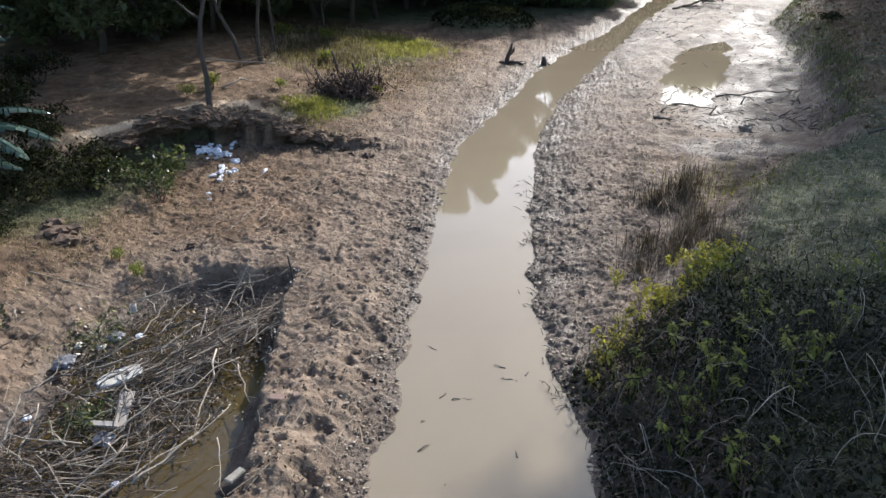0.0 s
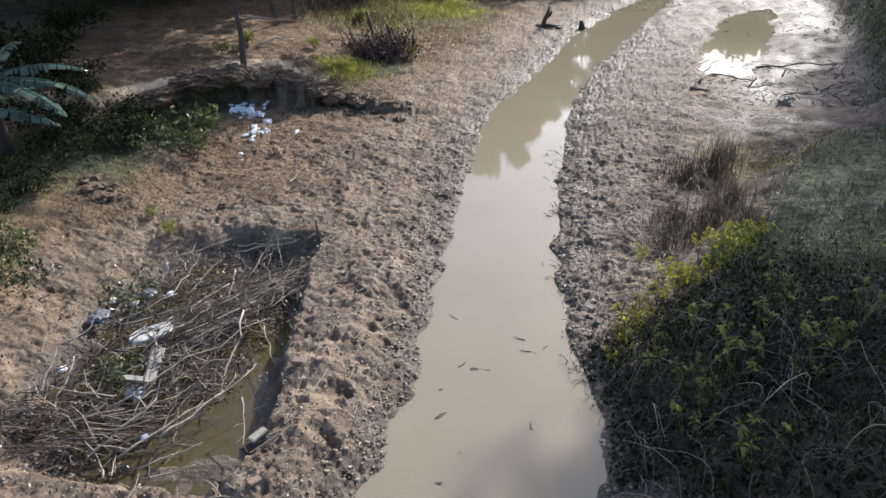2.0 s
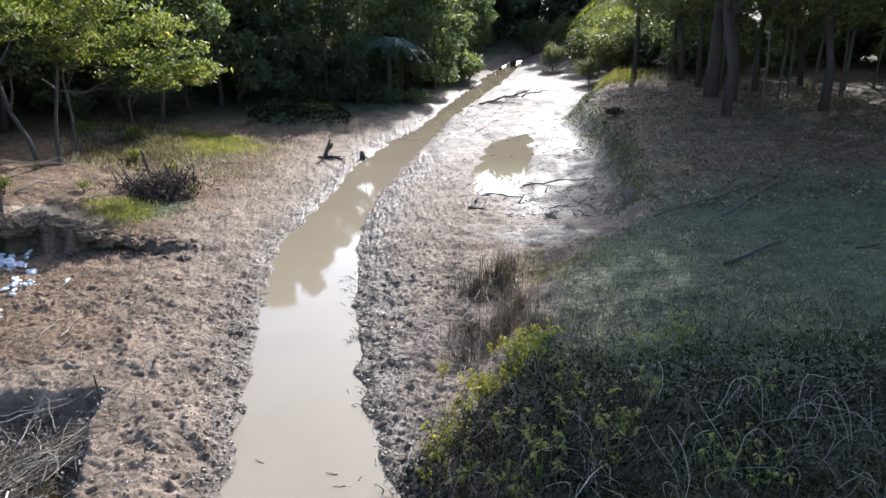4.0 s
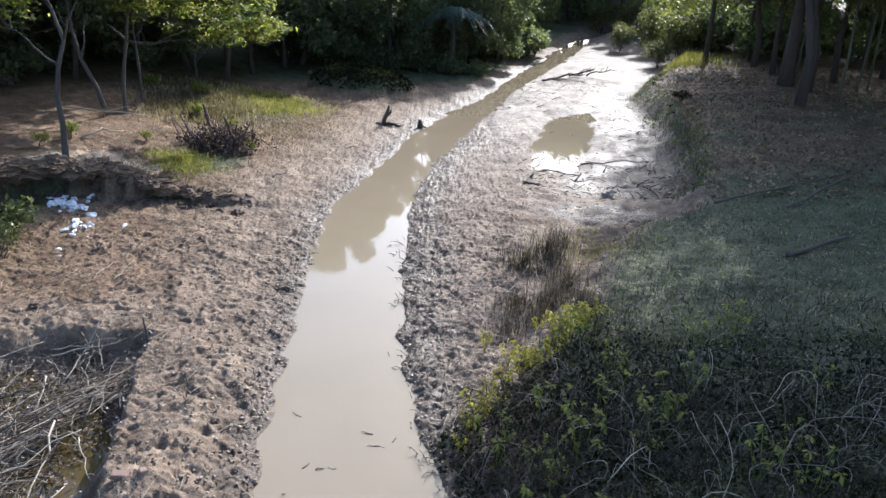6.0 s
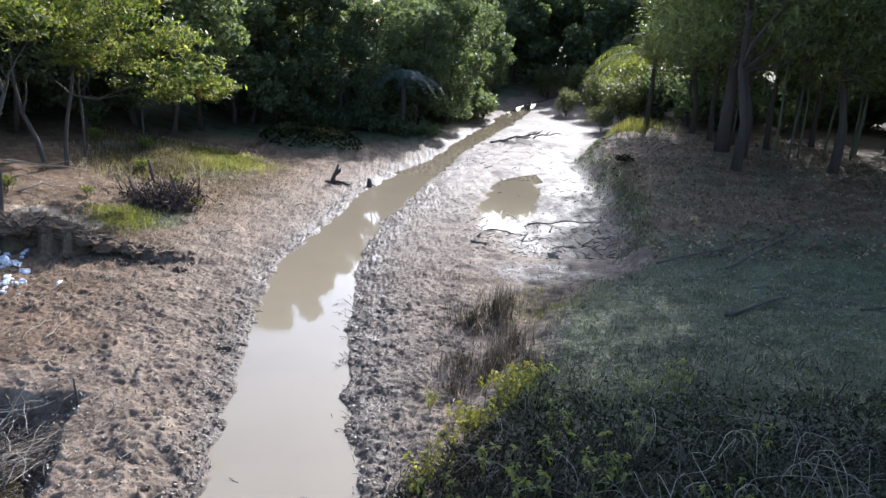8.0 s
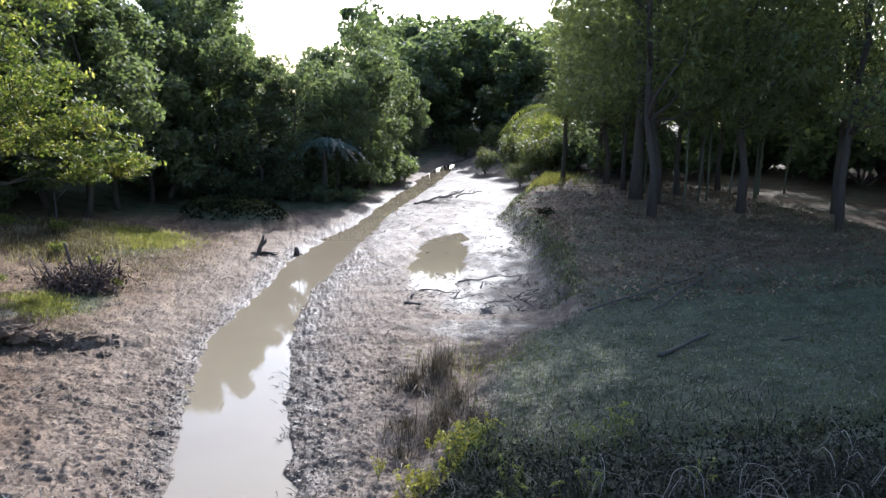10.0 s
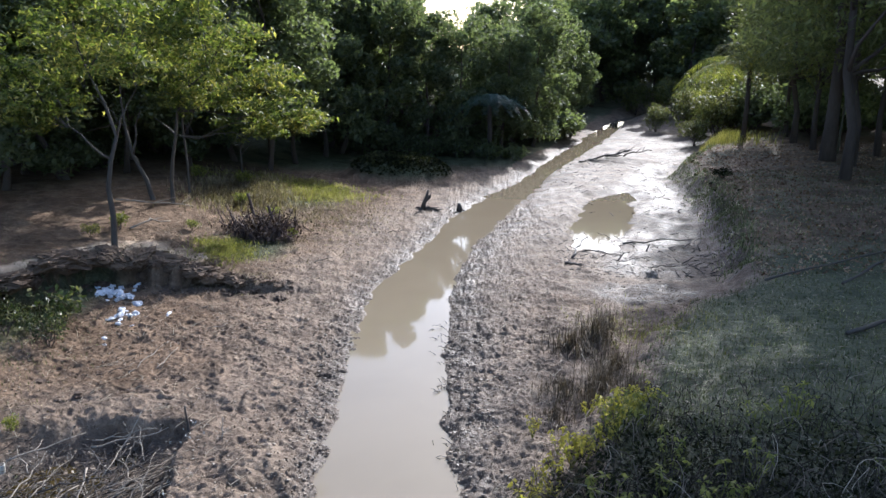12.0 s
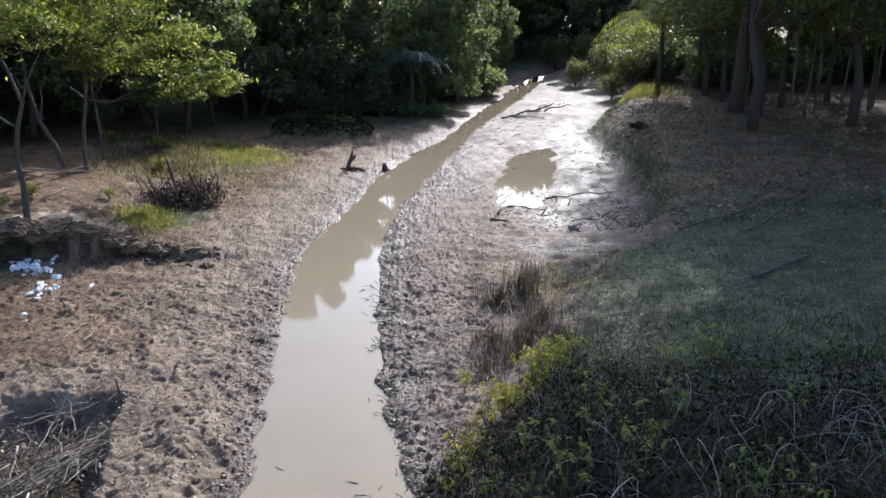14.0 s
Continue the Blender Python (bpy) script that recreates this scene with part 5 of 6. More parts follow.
    # Leaves added to a bare mound, dark in place of the shade on it.
    x, y = rng.normal(-3.6, 1.05, 9000), rng.normal(34.3, 0.8, 9000)
    p = np.stack([x, y, land(x, y)[0] + rng.uniform(0.0, 0.08, 9000)], 1)[((x + 3.6) / 2.4) ** 2 + ((y - 34.4) / 1.9) ** 2 < 1]
    stuff(leaf_part("mound_shade_leaves", leaves(rng, p, 0.17, 0.5, 0, 0.7), THICKET_SHADE), "added dark leaves standing in for shade on an earth mound", "ground cover")
    patch("grass", "weeds along the shaded earth slope", -10.4, 13.4, 1.1, 1.3, 2600, 0.09, FIELD_GRASS, 0.014, 1.2)
    # shrubs
    g = "shrubs of the stream bank"
    bush("shrub", "leafy shrub with pale glossy sunlit leaves", placed(-8.85, 14.7), 0.6, 0.95, 330, 0.14, SHRUB_LEAF, 81, g)
    bush("shrub", "yellow-green weedy shrub at the slope's foot", placed(-8.5, 13.6), 0.5, 0.8, 800, 0.06, SHRUB_LEAF, 82, g)
    bush("shrub", "small-leaved shrub trailing down the slope", placed(-9.3, 13.5), 0.55, 0.75, 800, 0.055, SHRUB_LEAF, 83, g)
    bush("shrub", "dense low dark-green bush on the soil", placed(-8.75, 7.8), 0.75, 0.95, 3600, 0.06, SHRUB_LEAF, 84, g)
    dark = bush("shrub", "shrub on the earth slope with shade put into its leaf colour", placed(-10.3, 13.8), 0.9, 0.85, 1500, 0.10, THICKET_SHADE, 85, g)
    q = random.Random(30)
    # Copies also fill the slope's deep shade with their dark leaf colour.
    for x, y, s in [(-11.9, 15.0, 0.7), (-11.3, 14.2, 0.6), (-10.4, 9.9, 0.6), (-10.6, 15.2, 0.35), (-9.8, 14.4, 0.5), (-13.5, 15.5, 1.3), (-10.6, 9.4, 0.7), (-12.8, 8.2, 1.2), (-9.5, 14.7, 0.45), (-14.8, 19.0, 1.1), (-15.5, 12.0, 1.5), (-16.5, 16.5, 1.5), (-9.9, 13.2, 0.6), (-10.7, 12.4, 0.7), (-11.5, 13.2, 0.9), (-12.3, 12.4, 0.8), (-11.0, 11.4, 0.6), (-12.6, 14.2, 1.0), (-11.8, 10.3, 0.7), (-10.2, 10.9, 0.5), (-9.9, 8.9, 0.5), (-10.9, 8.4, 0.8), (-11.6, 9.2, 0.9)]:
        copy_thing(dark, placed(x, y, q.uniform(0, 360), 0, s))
    small = bush("weed_clump", "low weed clump on the terrace", placed(-10.0, 19.9), 0.35, 0.45, 420, 0.07, SPRIG, 86, "weed clumps", "weed")
    for x, y, s in [(-10.3, 18.9, 0.8), (-8.4, 21.0, 0.7), (-6.9, 24.3, 0.8), (-5.7, 22.0, 0.7), (-9.0, 27.8, 1.2), (-10.6, 27.5, 1.3), (-8.1, 24.8, 1.0), (-7.9, 10.9, 0.5), (-7.4, 10.6, 0.5)]:
        copy_thing(small, placed(x, y, q.uniform(0, 360), 0, s))


def banana_leaf(pr, length, width, droop, rise):
    """A long arching leaf torn into strips, with its midrib; (verts, faces) of the blade and of the rib."""
    rib, blade_v, blade_f = [], [], []
    n = 22
    for i in range(n + 1):
        s = i / n
        rib.append(Vector((length * s * (1 - 0.15 * droop * s), 0, rise * s - droop * s * s)))
    for side in (-1, 1):
        i = 2
        while i < n:
            run = pr.randint(1, 2)
            j = min(n, i + run)
            sag = pr.uniform(0.1, 0.95)
            gap = 0.12 * length / n
            o = len(blade_v)
            for k, p in ((i, rib[i] + Vector((gap, 0, 0))), (j, rib[j] - Vector((gap, 0, 0)))):
                s = k / n
                w = width * math.sin(math.pi * min(1, 0.12 + 0.9 * s)) ** 0.6 * 0.5 + 0.02
                for q in (0.02, 0.55, 1.0):
                    blade_v.append(p + Vector((0.12 * w * q, side * w * q * (1 - 0.35 * sag * q), -w * sag * q * q + 0.08 * w * q)))
            blade_f += [(o, o + 1, o + 4, o + 3), (o + 1, o + 2, o + 5, o + 4)]
            i = j
    return (blade_v, blade_f), tube(rib, [0.022 * (1 - 0.8 * i / n) + 0.003 for i in range(n + 1)], 5)


def banana_plant(x, y, tall, leaves_at, seed, label):
    pr = random.Random(seed)
    top = empty("banana_plant", placed(x, y), label, "banana plant", "banana plants")
    smooth(part("stem", tube([(0, 0, -0.1), (0.03, 0, tall * 0.5), (0.0, 0.04, tall)], [0.12, 0.10, 0.06], 9, pr, 0.05), DARK_BARK, top))
    for ang, length, rise, droop in leaves_at:
        blade, rib = banana_leaf(pr, length, 0.36, droop * pr.uniform(1.0, 1.3), rise)
        b = part("leaf", (blade[0], blade[1]), BANANA, top)
        b.matrix_local = pose(0, 0, tall - 0.05, pr.uniform(-12, 12), 0, ang)
        part("midrib", rib, BANANA, b, "pale midrib")


left_bank()
banana_plant(-11.75, 12.15, 1.62, [(2, 2.7, 0.55, 0.75), (-16, 2.5, 0.35, 0.8), (28, 2.2, 0.9, 0.8), (-62, 1.9, 0.5, 1.3), (100, 1.8, 1.2, 0.8), (170, 1.8, 0.9, 1.0), (240, 1.6, 0.9, 1.0)], 2, "banana plant with torn green leaves, sky light tinted into them")
banana_plant(-11.9, 11.2, 1.3, [(14, 2.3, 0.5, 0.75), (-40, 1.7, 0.4, 1.1), (60, 1.7, 0.8, 0.8), (150, 1.5, 0.7, 0.9)], 3, "young banana plant with torn hanging leaves")
banana_plant(-13.0, 13.4, 2.5, [(-4, 2.6, 0.6, 0.9), (22, 2.4, 0.9, 0.9), (-60, 1.8, 0.8, 1.2), (110, 1.8, 1.2, 0.8), (200, 1.8, 0.9, 1.0)], 4, "tall banana plant in deep shade")
tree("leafy_sapling", "broad-leaved sapling above the banana plants", placed(-12.6, 12.9), 4.6, 0.07, 2.6, 1.2, 12, 900, 0.3, SHRUB_LEAF, DARK_BARK, 91, (0.3, 0.1), 0.45)


# ---- the right bank ----
def right_bank():
    rng = np.random.default_rng(51)
    pr = random.Random(52)
    # dry bunch grasses
    for i, (x, y, h, n) in enumerate([(1.85, 14.6, 0.55, 200), (2.5, 15.1, 0.8, 260), (2.9, 15.8, 0.5, 110), (2.2, 14.4, 0.35, 130), (1.5, 12.5, 0.35, 170), (2.15, 12.5, 0.6, 230), (2.55, 13.2, 0.55, 180), (1.9, 11.9, 0.4, 150), (2.6, 12.1, 0.4, 130), (1.3, 11.7, 0.3, 110)]):
        top = empty("grass_tuft", placed(x, y), "dry grey-brown bunch grass on the mud bank", "grass tuft", "bunch grasses")
        a, r = rng.uniform(0, 6.28, n), np.abs(rng.normal(0, 0.28, n))
        leaf_part("foliage", blades(rng, r * np.cos(a), r * np.sin(a), np.zeros(n), h, 0.011, 0.75), BUNCH, top)
        n = n // 2
        a, r = rng.uniform(0, 6.28, n), np.abs(rng.normal(0, 0.3, n))
        leaf_part("dead_foliage", blades(rng, r * np.cos(a), r * np.sin(a), np.zeros(n), h * 0.5, 0.015, 0.8), LITTER, top)

    def weed(label, group, m, h, n, leaf, mat, seed):
        q, r = random.Random(seed), np.random.default_rng(seed)
        top = empty("weed_plant", m, label, "weed", group)
        v, f = [], []
        for i in range(5):
            a = 1.3 * i + q.uniform(-0.4, 0.4)
            tip = Vector((math.cos(a) * h * q.uniform(0.15, 0.45), math.sin(a) * h * q.uniform(0.15, 0.45), h * q.uniform(0.6, 1.0)))
            part("stem", tube(bent(q, (0, 0, -0.05), tip, 0.06, 4), [0.008 * (1 - 0.15 * j) for j in range(5)], 4), SPRIG, top)
            for k in range(n // 5):
                u = 1.0 if k < 7 else q.uniform(0.55, 0.95)
                c, ang, up = tip * u, q.uniform(0, 6.28), q.uniform(-1.1, 0.6)
                ln = leaf * q.uniform(0.7, 1.25)
                d = Vector((math.cos(ang), math.sin(ang), up)) * ln
                w = Vector((-math.sin(ang), math.cos(ang), q.uniform(-0.9, 0.9))) * ln * 0.24
                o = len(v)
                v += [c + d * 0.1, c + d * 0.55 + w, c + d * 1.05 - Vector((0, 0, ln * 0.15)), c + d * 0.55 - w]
                f.append((o, o + 1, o + 2, o + 3))
        leaf_part("foliage", (np.array([tuple(p) for p in v]), np.array(f)), mat, top)
        return top

    protos = [weed("sunlit yellow-green leafy weed on the mud bank", "yellow-green weeds", placed(x, y), h, 100, 0.075, YELLOW, 60 + i) for i, (x, y, h) in enumerate([(1.35, 10.05, 0.6), (0.65, 9.05, 0.5), (2.15, 10.75, 0.7)])]
    for x, y, s in [(1.5, 10.3, 0.8), (1.55, 9.9, 0.8), (0.75, 9.4, 0.7), (2.3, 10.9, 1.0), (2.45, 11.25, 0.9), (1.75, 11.3, 0.6), (0.85, 11.0, 0.6), (1.8, 10.1, 0.8), (0.5, 8.75, 0.6), (0.4, 8.4, 0.5), (1.1, 9.75, 0.8), (1.0, 9.3, 0.6), (2.0, 10.4, 0.9), (1.2, 10.5, 0.7), (0.85, 9.7, 0.55), (2.7, 11.5, 0.8), (1.95, 11.0, 0.7)]:
        copy_thing(protos[pr.randrange(3)], placed(x, y, pr.uniform(0, 360), 0, s))
    sprig = [weed("green weed sprig rising from the thicket", "weed sprigs in the thicket", placed(x, y), h, 50, 0.08, SPRIG, 70 + i) for i, (x, y, h) in enumerate([(1.9, 8.0, 0.75), (1.3, 7.4, 0.7)])]
    spots = [(1.45, 7.3), (1.25, 6.75), (1.75, 6.2), (2.8, 7.9), (0.85, 8.0), (1.8, 7.5), (2.3, 8.6), (3.1, 8.4), (2.6, 9.3), (3.6, 9.0), (1.5, 8.5)]
    spots += [(pr.uniform(1.6, 6.2), pr.uniform(6.4, 12.4)) for _ in range(13)]
    for i, (x, y) in enumerate(spots):
        copy_thing(sprig[i % 2], placed(x, y, pr.uniform(0, 360), 0, pr.uniform(0.7, 1.15)))
    # the bramble thicket: arching dry stems over leaves coloured dark in place of shade
    made, singles = [], 0
    bramble = empty("bramble", pose(0, 0, 0), "tangled bare bramble with arching grey-brown stems", "bramble")
    for i in range(2300):
        x, y = pr.uniform(0.0, 8.5), pr.uniform(4.2, 12.4)
        low = 1 - 0.65 * min(1.0, max(0.0, (y - 8.3) / 2.8))
        if pr.random() > low + 0.15:
            continue
        rim = float(np.interp(y, RIGHT_Y, RIGHT_X)) + 0.12 + max(0.0, y - 8.6) * 0.95
        if x < 1.15 and y < 6.2 or x < rim:
            continue
        a, ln = pr.uniform(0, 6.28), pr.uniform(0.35, 1.1) * low
        if x + math.cos(a) * ln < rim - 0.2:
            a = math.pi - a
        b = height(x, y)
        top_h = pr.uniform(0.25, 0.75) * low
        e = Vector((x + math.cos(a) * ln, y + math.sin(a) * ln, b + pr.uniform(0.05, 0.3)))
        mid = Vector((x + math.cos(a) * ln * 0.5, y + math.sin(a) * ln * 0.5, b + top_h))
        s = Vector((x, y, b))
        bow = mid * 2 - (s + e) / 2
        kink = Vector((pr.gauss(0, 0.2), pr.gauss(0, 0.2), pr.gauss(0, 0.13))) * low
        line = [s * (1 - k / 9) ** 2 + bow * (2 * (k / 9) * (1 - k / 9)) + e * (k / 9) ** 2 + kink * math.sin(k / 9 * 6.0) * (k / 9) for k in range(10)]
        if i % 4 == 0:
            line = [s + (p - s) * 0.7 + Vector((0, 0, 0.25 * (k / 9))) for k, p in enumerate(line)]
        line = [p + Vector((pr.gauss(0, 0.008), pr.gauss(0, 0.008), pr.gauss(0, 0.006))) for p in line]
        thick = 0.0056 if i % 7 else 0.008
        cane = tube(line, [thick * (1 - 0.06 * k) for k in range(10)], 4, caps=False)
        if y < 8.8 and singles < 300:
            singles += 1
            part("bramble_stem", cane, CANE_PALE if i % 5 == 0 else STALK_SHADE, bramble)
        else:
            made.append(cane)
    stuff(part("bramble_stems", joined(made), STALK_SHADE), "arching bare bramble stems tangled over the bank", "thicket")
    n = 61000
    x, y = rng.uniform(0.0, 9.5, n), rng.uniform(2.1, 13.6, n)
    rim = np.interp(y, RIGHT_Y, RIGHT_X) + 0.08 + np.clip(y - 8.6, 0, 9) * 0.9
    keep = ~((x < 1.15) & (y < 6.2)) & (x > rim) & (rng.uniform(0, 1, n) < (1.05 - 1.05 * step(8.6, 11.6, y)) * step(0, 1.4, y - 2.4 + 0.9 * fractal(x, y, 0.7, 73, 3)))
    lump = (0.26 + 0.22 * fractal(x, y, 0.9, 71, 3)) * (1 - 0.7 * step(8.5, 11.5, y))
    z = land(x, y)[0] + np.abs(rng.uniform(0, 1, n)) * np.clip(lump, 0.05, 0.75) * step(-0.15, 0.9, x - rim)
    stuff(leaf_part("thicket_leaves", leaves(rng, np.stack([x, y, z], 1)[keep], 0.085, 0.45, 0.2, 0.5), THICKET_SHADE), "low thicket leaves with deep shade put into their colour", "thicket")
    # field grass and stubble
    n = 42000
    y = 10.5 + rng.uniform(0, 1, n) ** 1.9 * 22
    x = np.interp(y, SCARP_Y, SCARP_X) + 0.2 + rng.uniform(0, 1, n) ** 1.1 * 13
    z = land(x, y)[0]
    stuff(leaf_part("grass", blades(rng, x, y, z, 0.10, 0.014, 1.1), FIELD_GRASS), "short shaded grass and stubble on the field", "grass")
    n = 2600
    y = 10.2 + rng.uniform(0, 1, n) ** 1.3 * 9
    x = np.interp(y, SCARP_Y, SCARP_X) + 0.2 + rng.uniform(0, 1, n) * 11
    stuff(leaf_part("straw", leaves(rng, np.stack([x, y, land(x, y)[0] + 0.05], 1), 0.11, 0.14, 0, 0.5), REED), "pale broken straw lying in the field grass", "straw")
    n = 11000
    y = 18.5 + rng.uniform(0, 1, n) ** 1.2 * 22
    x = np.interp(y, SCARP_Y, SCARP_X) + 0.3 + rng.uniform(0, 1, n) * 12
    stuff(leaf_part("leaf_litter", leaves(rng, np.stack([x, y, land(x, y)[0] + 0.03], 1), 0.13, 0.5, 0, 0.5), LEAF_FALL), "reddish-brown fallen leaves on the shaded bank", "litter")
    n = 5000
    x, y = rng.normal(13.3, 1.3, n), rng.normal(45, 1.5, n)
    k = x - np.interp(y, SCARP_Y, SCARP_X) > -0.3
    stuff(leaf_part("grass", blades(rng, x[k], y[k], land(x[k], y[k])[0], 0.5, 0.04, 0.4), GRASS), "sunlit yellow-green grass on the far bank", "grass")
    n = 900
    x, y = rng.normal(3.6, 0.8, n), rng.normal(15.6, 0.7, n)
    stuff(leaf_part("grass", blades(rng, x, y, land(x, y)[0], 0.12, 0.014, 0.7), GRASS), "pale green grass at the field's edge", "grass")
    n = 7000
    y = rng.uniform(19.3, 44, n)
    x = np.interp(y, SCARP_Y, SCARP_X) + rng.normal(0.15, 0.3, n)
    stuff(leaf_part("grass", blades(rng, x, y, land(x, y)[0], 0.15, 0.02, 1.2), FIELD_GRASS), "dark dry grass hanging over the field's scarp", "grass")
    # dark brush added over the scarp, in place of the shade there
    over = bush("scarp_shrub", "added dark low shrub standing in for shade along the scarp", placed(9.9, 30.6), 0.4, 0.35, 500, 0.09, THICKET_SHADE, 95, "shrubs on the scarp")
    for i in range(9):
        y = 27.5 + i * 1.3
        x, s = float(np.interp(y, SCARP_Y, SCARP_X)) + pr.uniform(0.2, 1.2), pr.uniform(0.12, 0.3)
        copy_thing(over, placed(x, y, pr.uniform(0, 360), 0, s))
    # logs and poles on the field
    g = "poles on the field"
    stick("log", "long dark pole lying on the shaded field", on(7.0, 17.9, 0.12), on(11.2, 19.9, 0.14), 0.034, DARK_WOOD, 1, g, 0, 0.006, "log", 0.4)
    stick("log", "long dark pole lying on the shaded field", on(8.7, 17.6, 0.12), on(12.6, 20.8, 0.14), 0.036, DARK_WOOD, 2, g, 0, 0.006, "log", 0.4)
    stick("log", "short dark log lying on shaded grass", on(7.35, 14.5, 0.1), on(9.2, 15.7, 0.1), 0.05, DARK_WOOD, 3, g, 0, 0.006, "log", 0.25)
    stick("log", "short pale log lying on shaded grass", on(10.6, 14.9, 0.05), on(11.3, 15.1, 0.05), 0.03, BARK, 4, g, 0, 0.006, "log", 0.25)
    stick("dry_stick", "straight pale stick on wet shaded mud", on(0.62, 5.45, 0.04), on(1.4, 6.0, 0.06), 0.022, DEAD, 5, "", 0, 0.01)
    # driftwood in the wet basin
    g = "driftwood in the puddle"
    for i, (a, b, r, up, f) in enumerate([((2.75, 21.3), (3.5, 23.6), 0.035, 0.35, 1), ((3.3, 22.8), (4.4, 22.2), 0.03, 0.02, 1), ((4.7, 23.8), (7.0, 23.9), 0.03, 0.04, 1), ((7.0, 24.1), (6.4, 22.9), 0.03, 0.05, 1),
                                          ((6.9, 22.8), (7.3, 24.6), 0.02, 0.5, 0), ((2.5, 20.8), (2.9, 20.3), 0.05, 0.05, 2), ((4.1, 21.4), (4.3, 21.5), 0.03, 0.3, 1), ((5.2, 22.6), (5.3, 22.7), 0.03, 0.28, 1), ((6.0, 21.5), (6.3, 21.4), 0.025, 0.2, 1), ((4.9, 21.0), (6.0, 21.1), 0.016, 0.03, 1)]):
        stick("driftwood", "dark wet driftwood branch in the shallow puddle", on(*a, 0.03), on(*b, 0.03 + up), r, DARK_WOOD, 10 + i, g, f, 0.04, "driftwood")
    q = np.random.default_rng(77)
    n = 420
    x, y = q.uniform(2.2, 8.0, n), 19.8 + np.abs(q.normal(0, 2.6, n))
    x[260:], y[260:] = 4.0 + q.uniform(0, 5.0, 160), 27 + q.uniform(0, 13, 160)
    lift = land(x, y)[0]
    made = []
    for i in range(n):
        a = pr.uniform(0, 6.28)
        l = pr.uniform(0.06, 0.32)
        c = Vector((x[i], y[i], max(0.0, float(lift[i]))))
        d = Vector((math.cos(a), math.sin(a), pr.uniform(0, 0.5))) * l
        made.append(tube([c, c + d * 0.5 + Vector((0, 0, 0.01)), c + d], [0.014, 0.011, 0.006], 4, caps=False))
    stuff(part("twigs", joined(made), DARK_WOOD), "broken dark twigs and stubble in the wet mud", "twigs")
    clod = part("mud_lump", crumpled(0.16, 3.0, 0.8, 0.4), CLOD)
    clod.location = on(4.8, 20.1, 0.06)
    tagged(clod, "dark round mud lump beside the puddle", "mud lump")
    # spit of driftwood beyond the basin
    for i in range(7):
        c = Vector((5.0 + i * 0.5, 40.6 + 0.1 * i, 0.0))
        c.z = height(c.x, c.y) + 0.05
        stick("driftwood", "dark driftwood heaped on the mud spit", c, c + Vector((pr.uniform(0.8, 1.6), pr.uniform(-0.3, 0.3), pr.uniform(0.05, 0.35))), 0.05, DARK_WOOD, 30 + i, "driftwood on the spit", 3, 0.06, "driftwood")


right_bank()


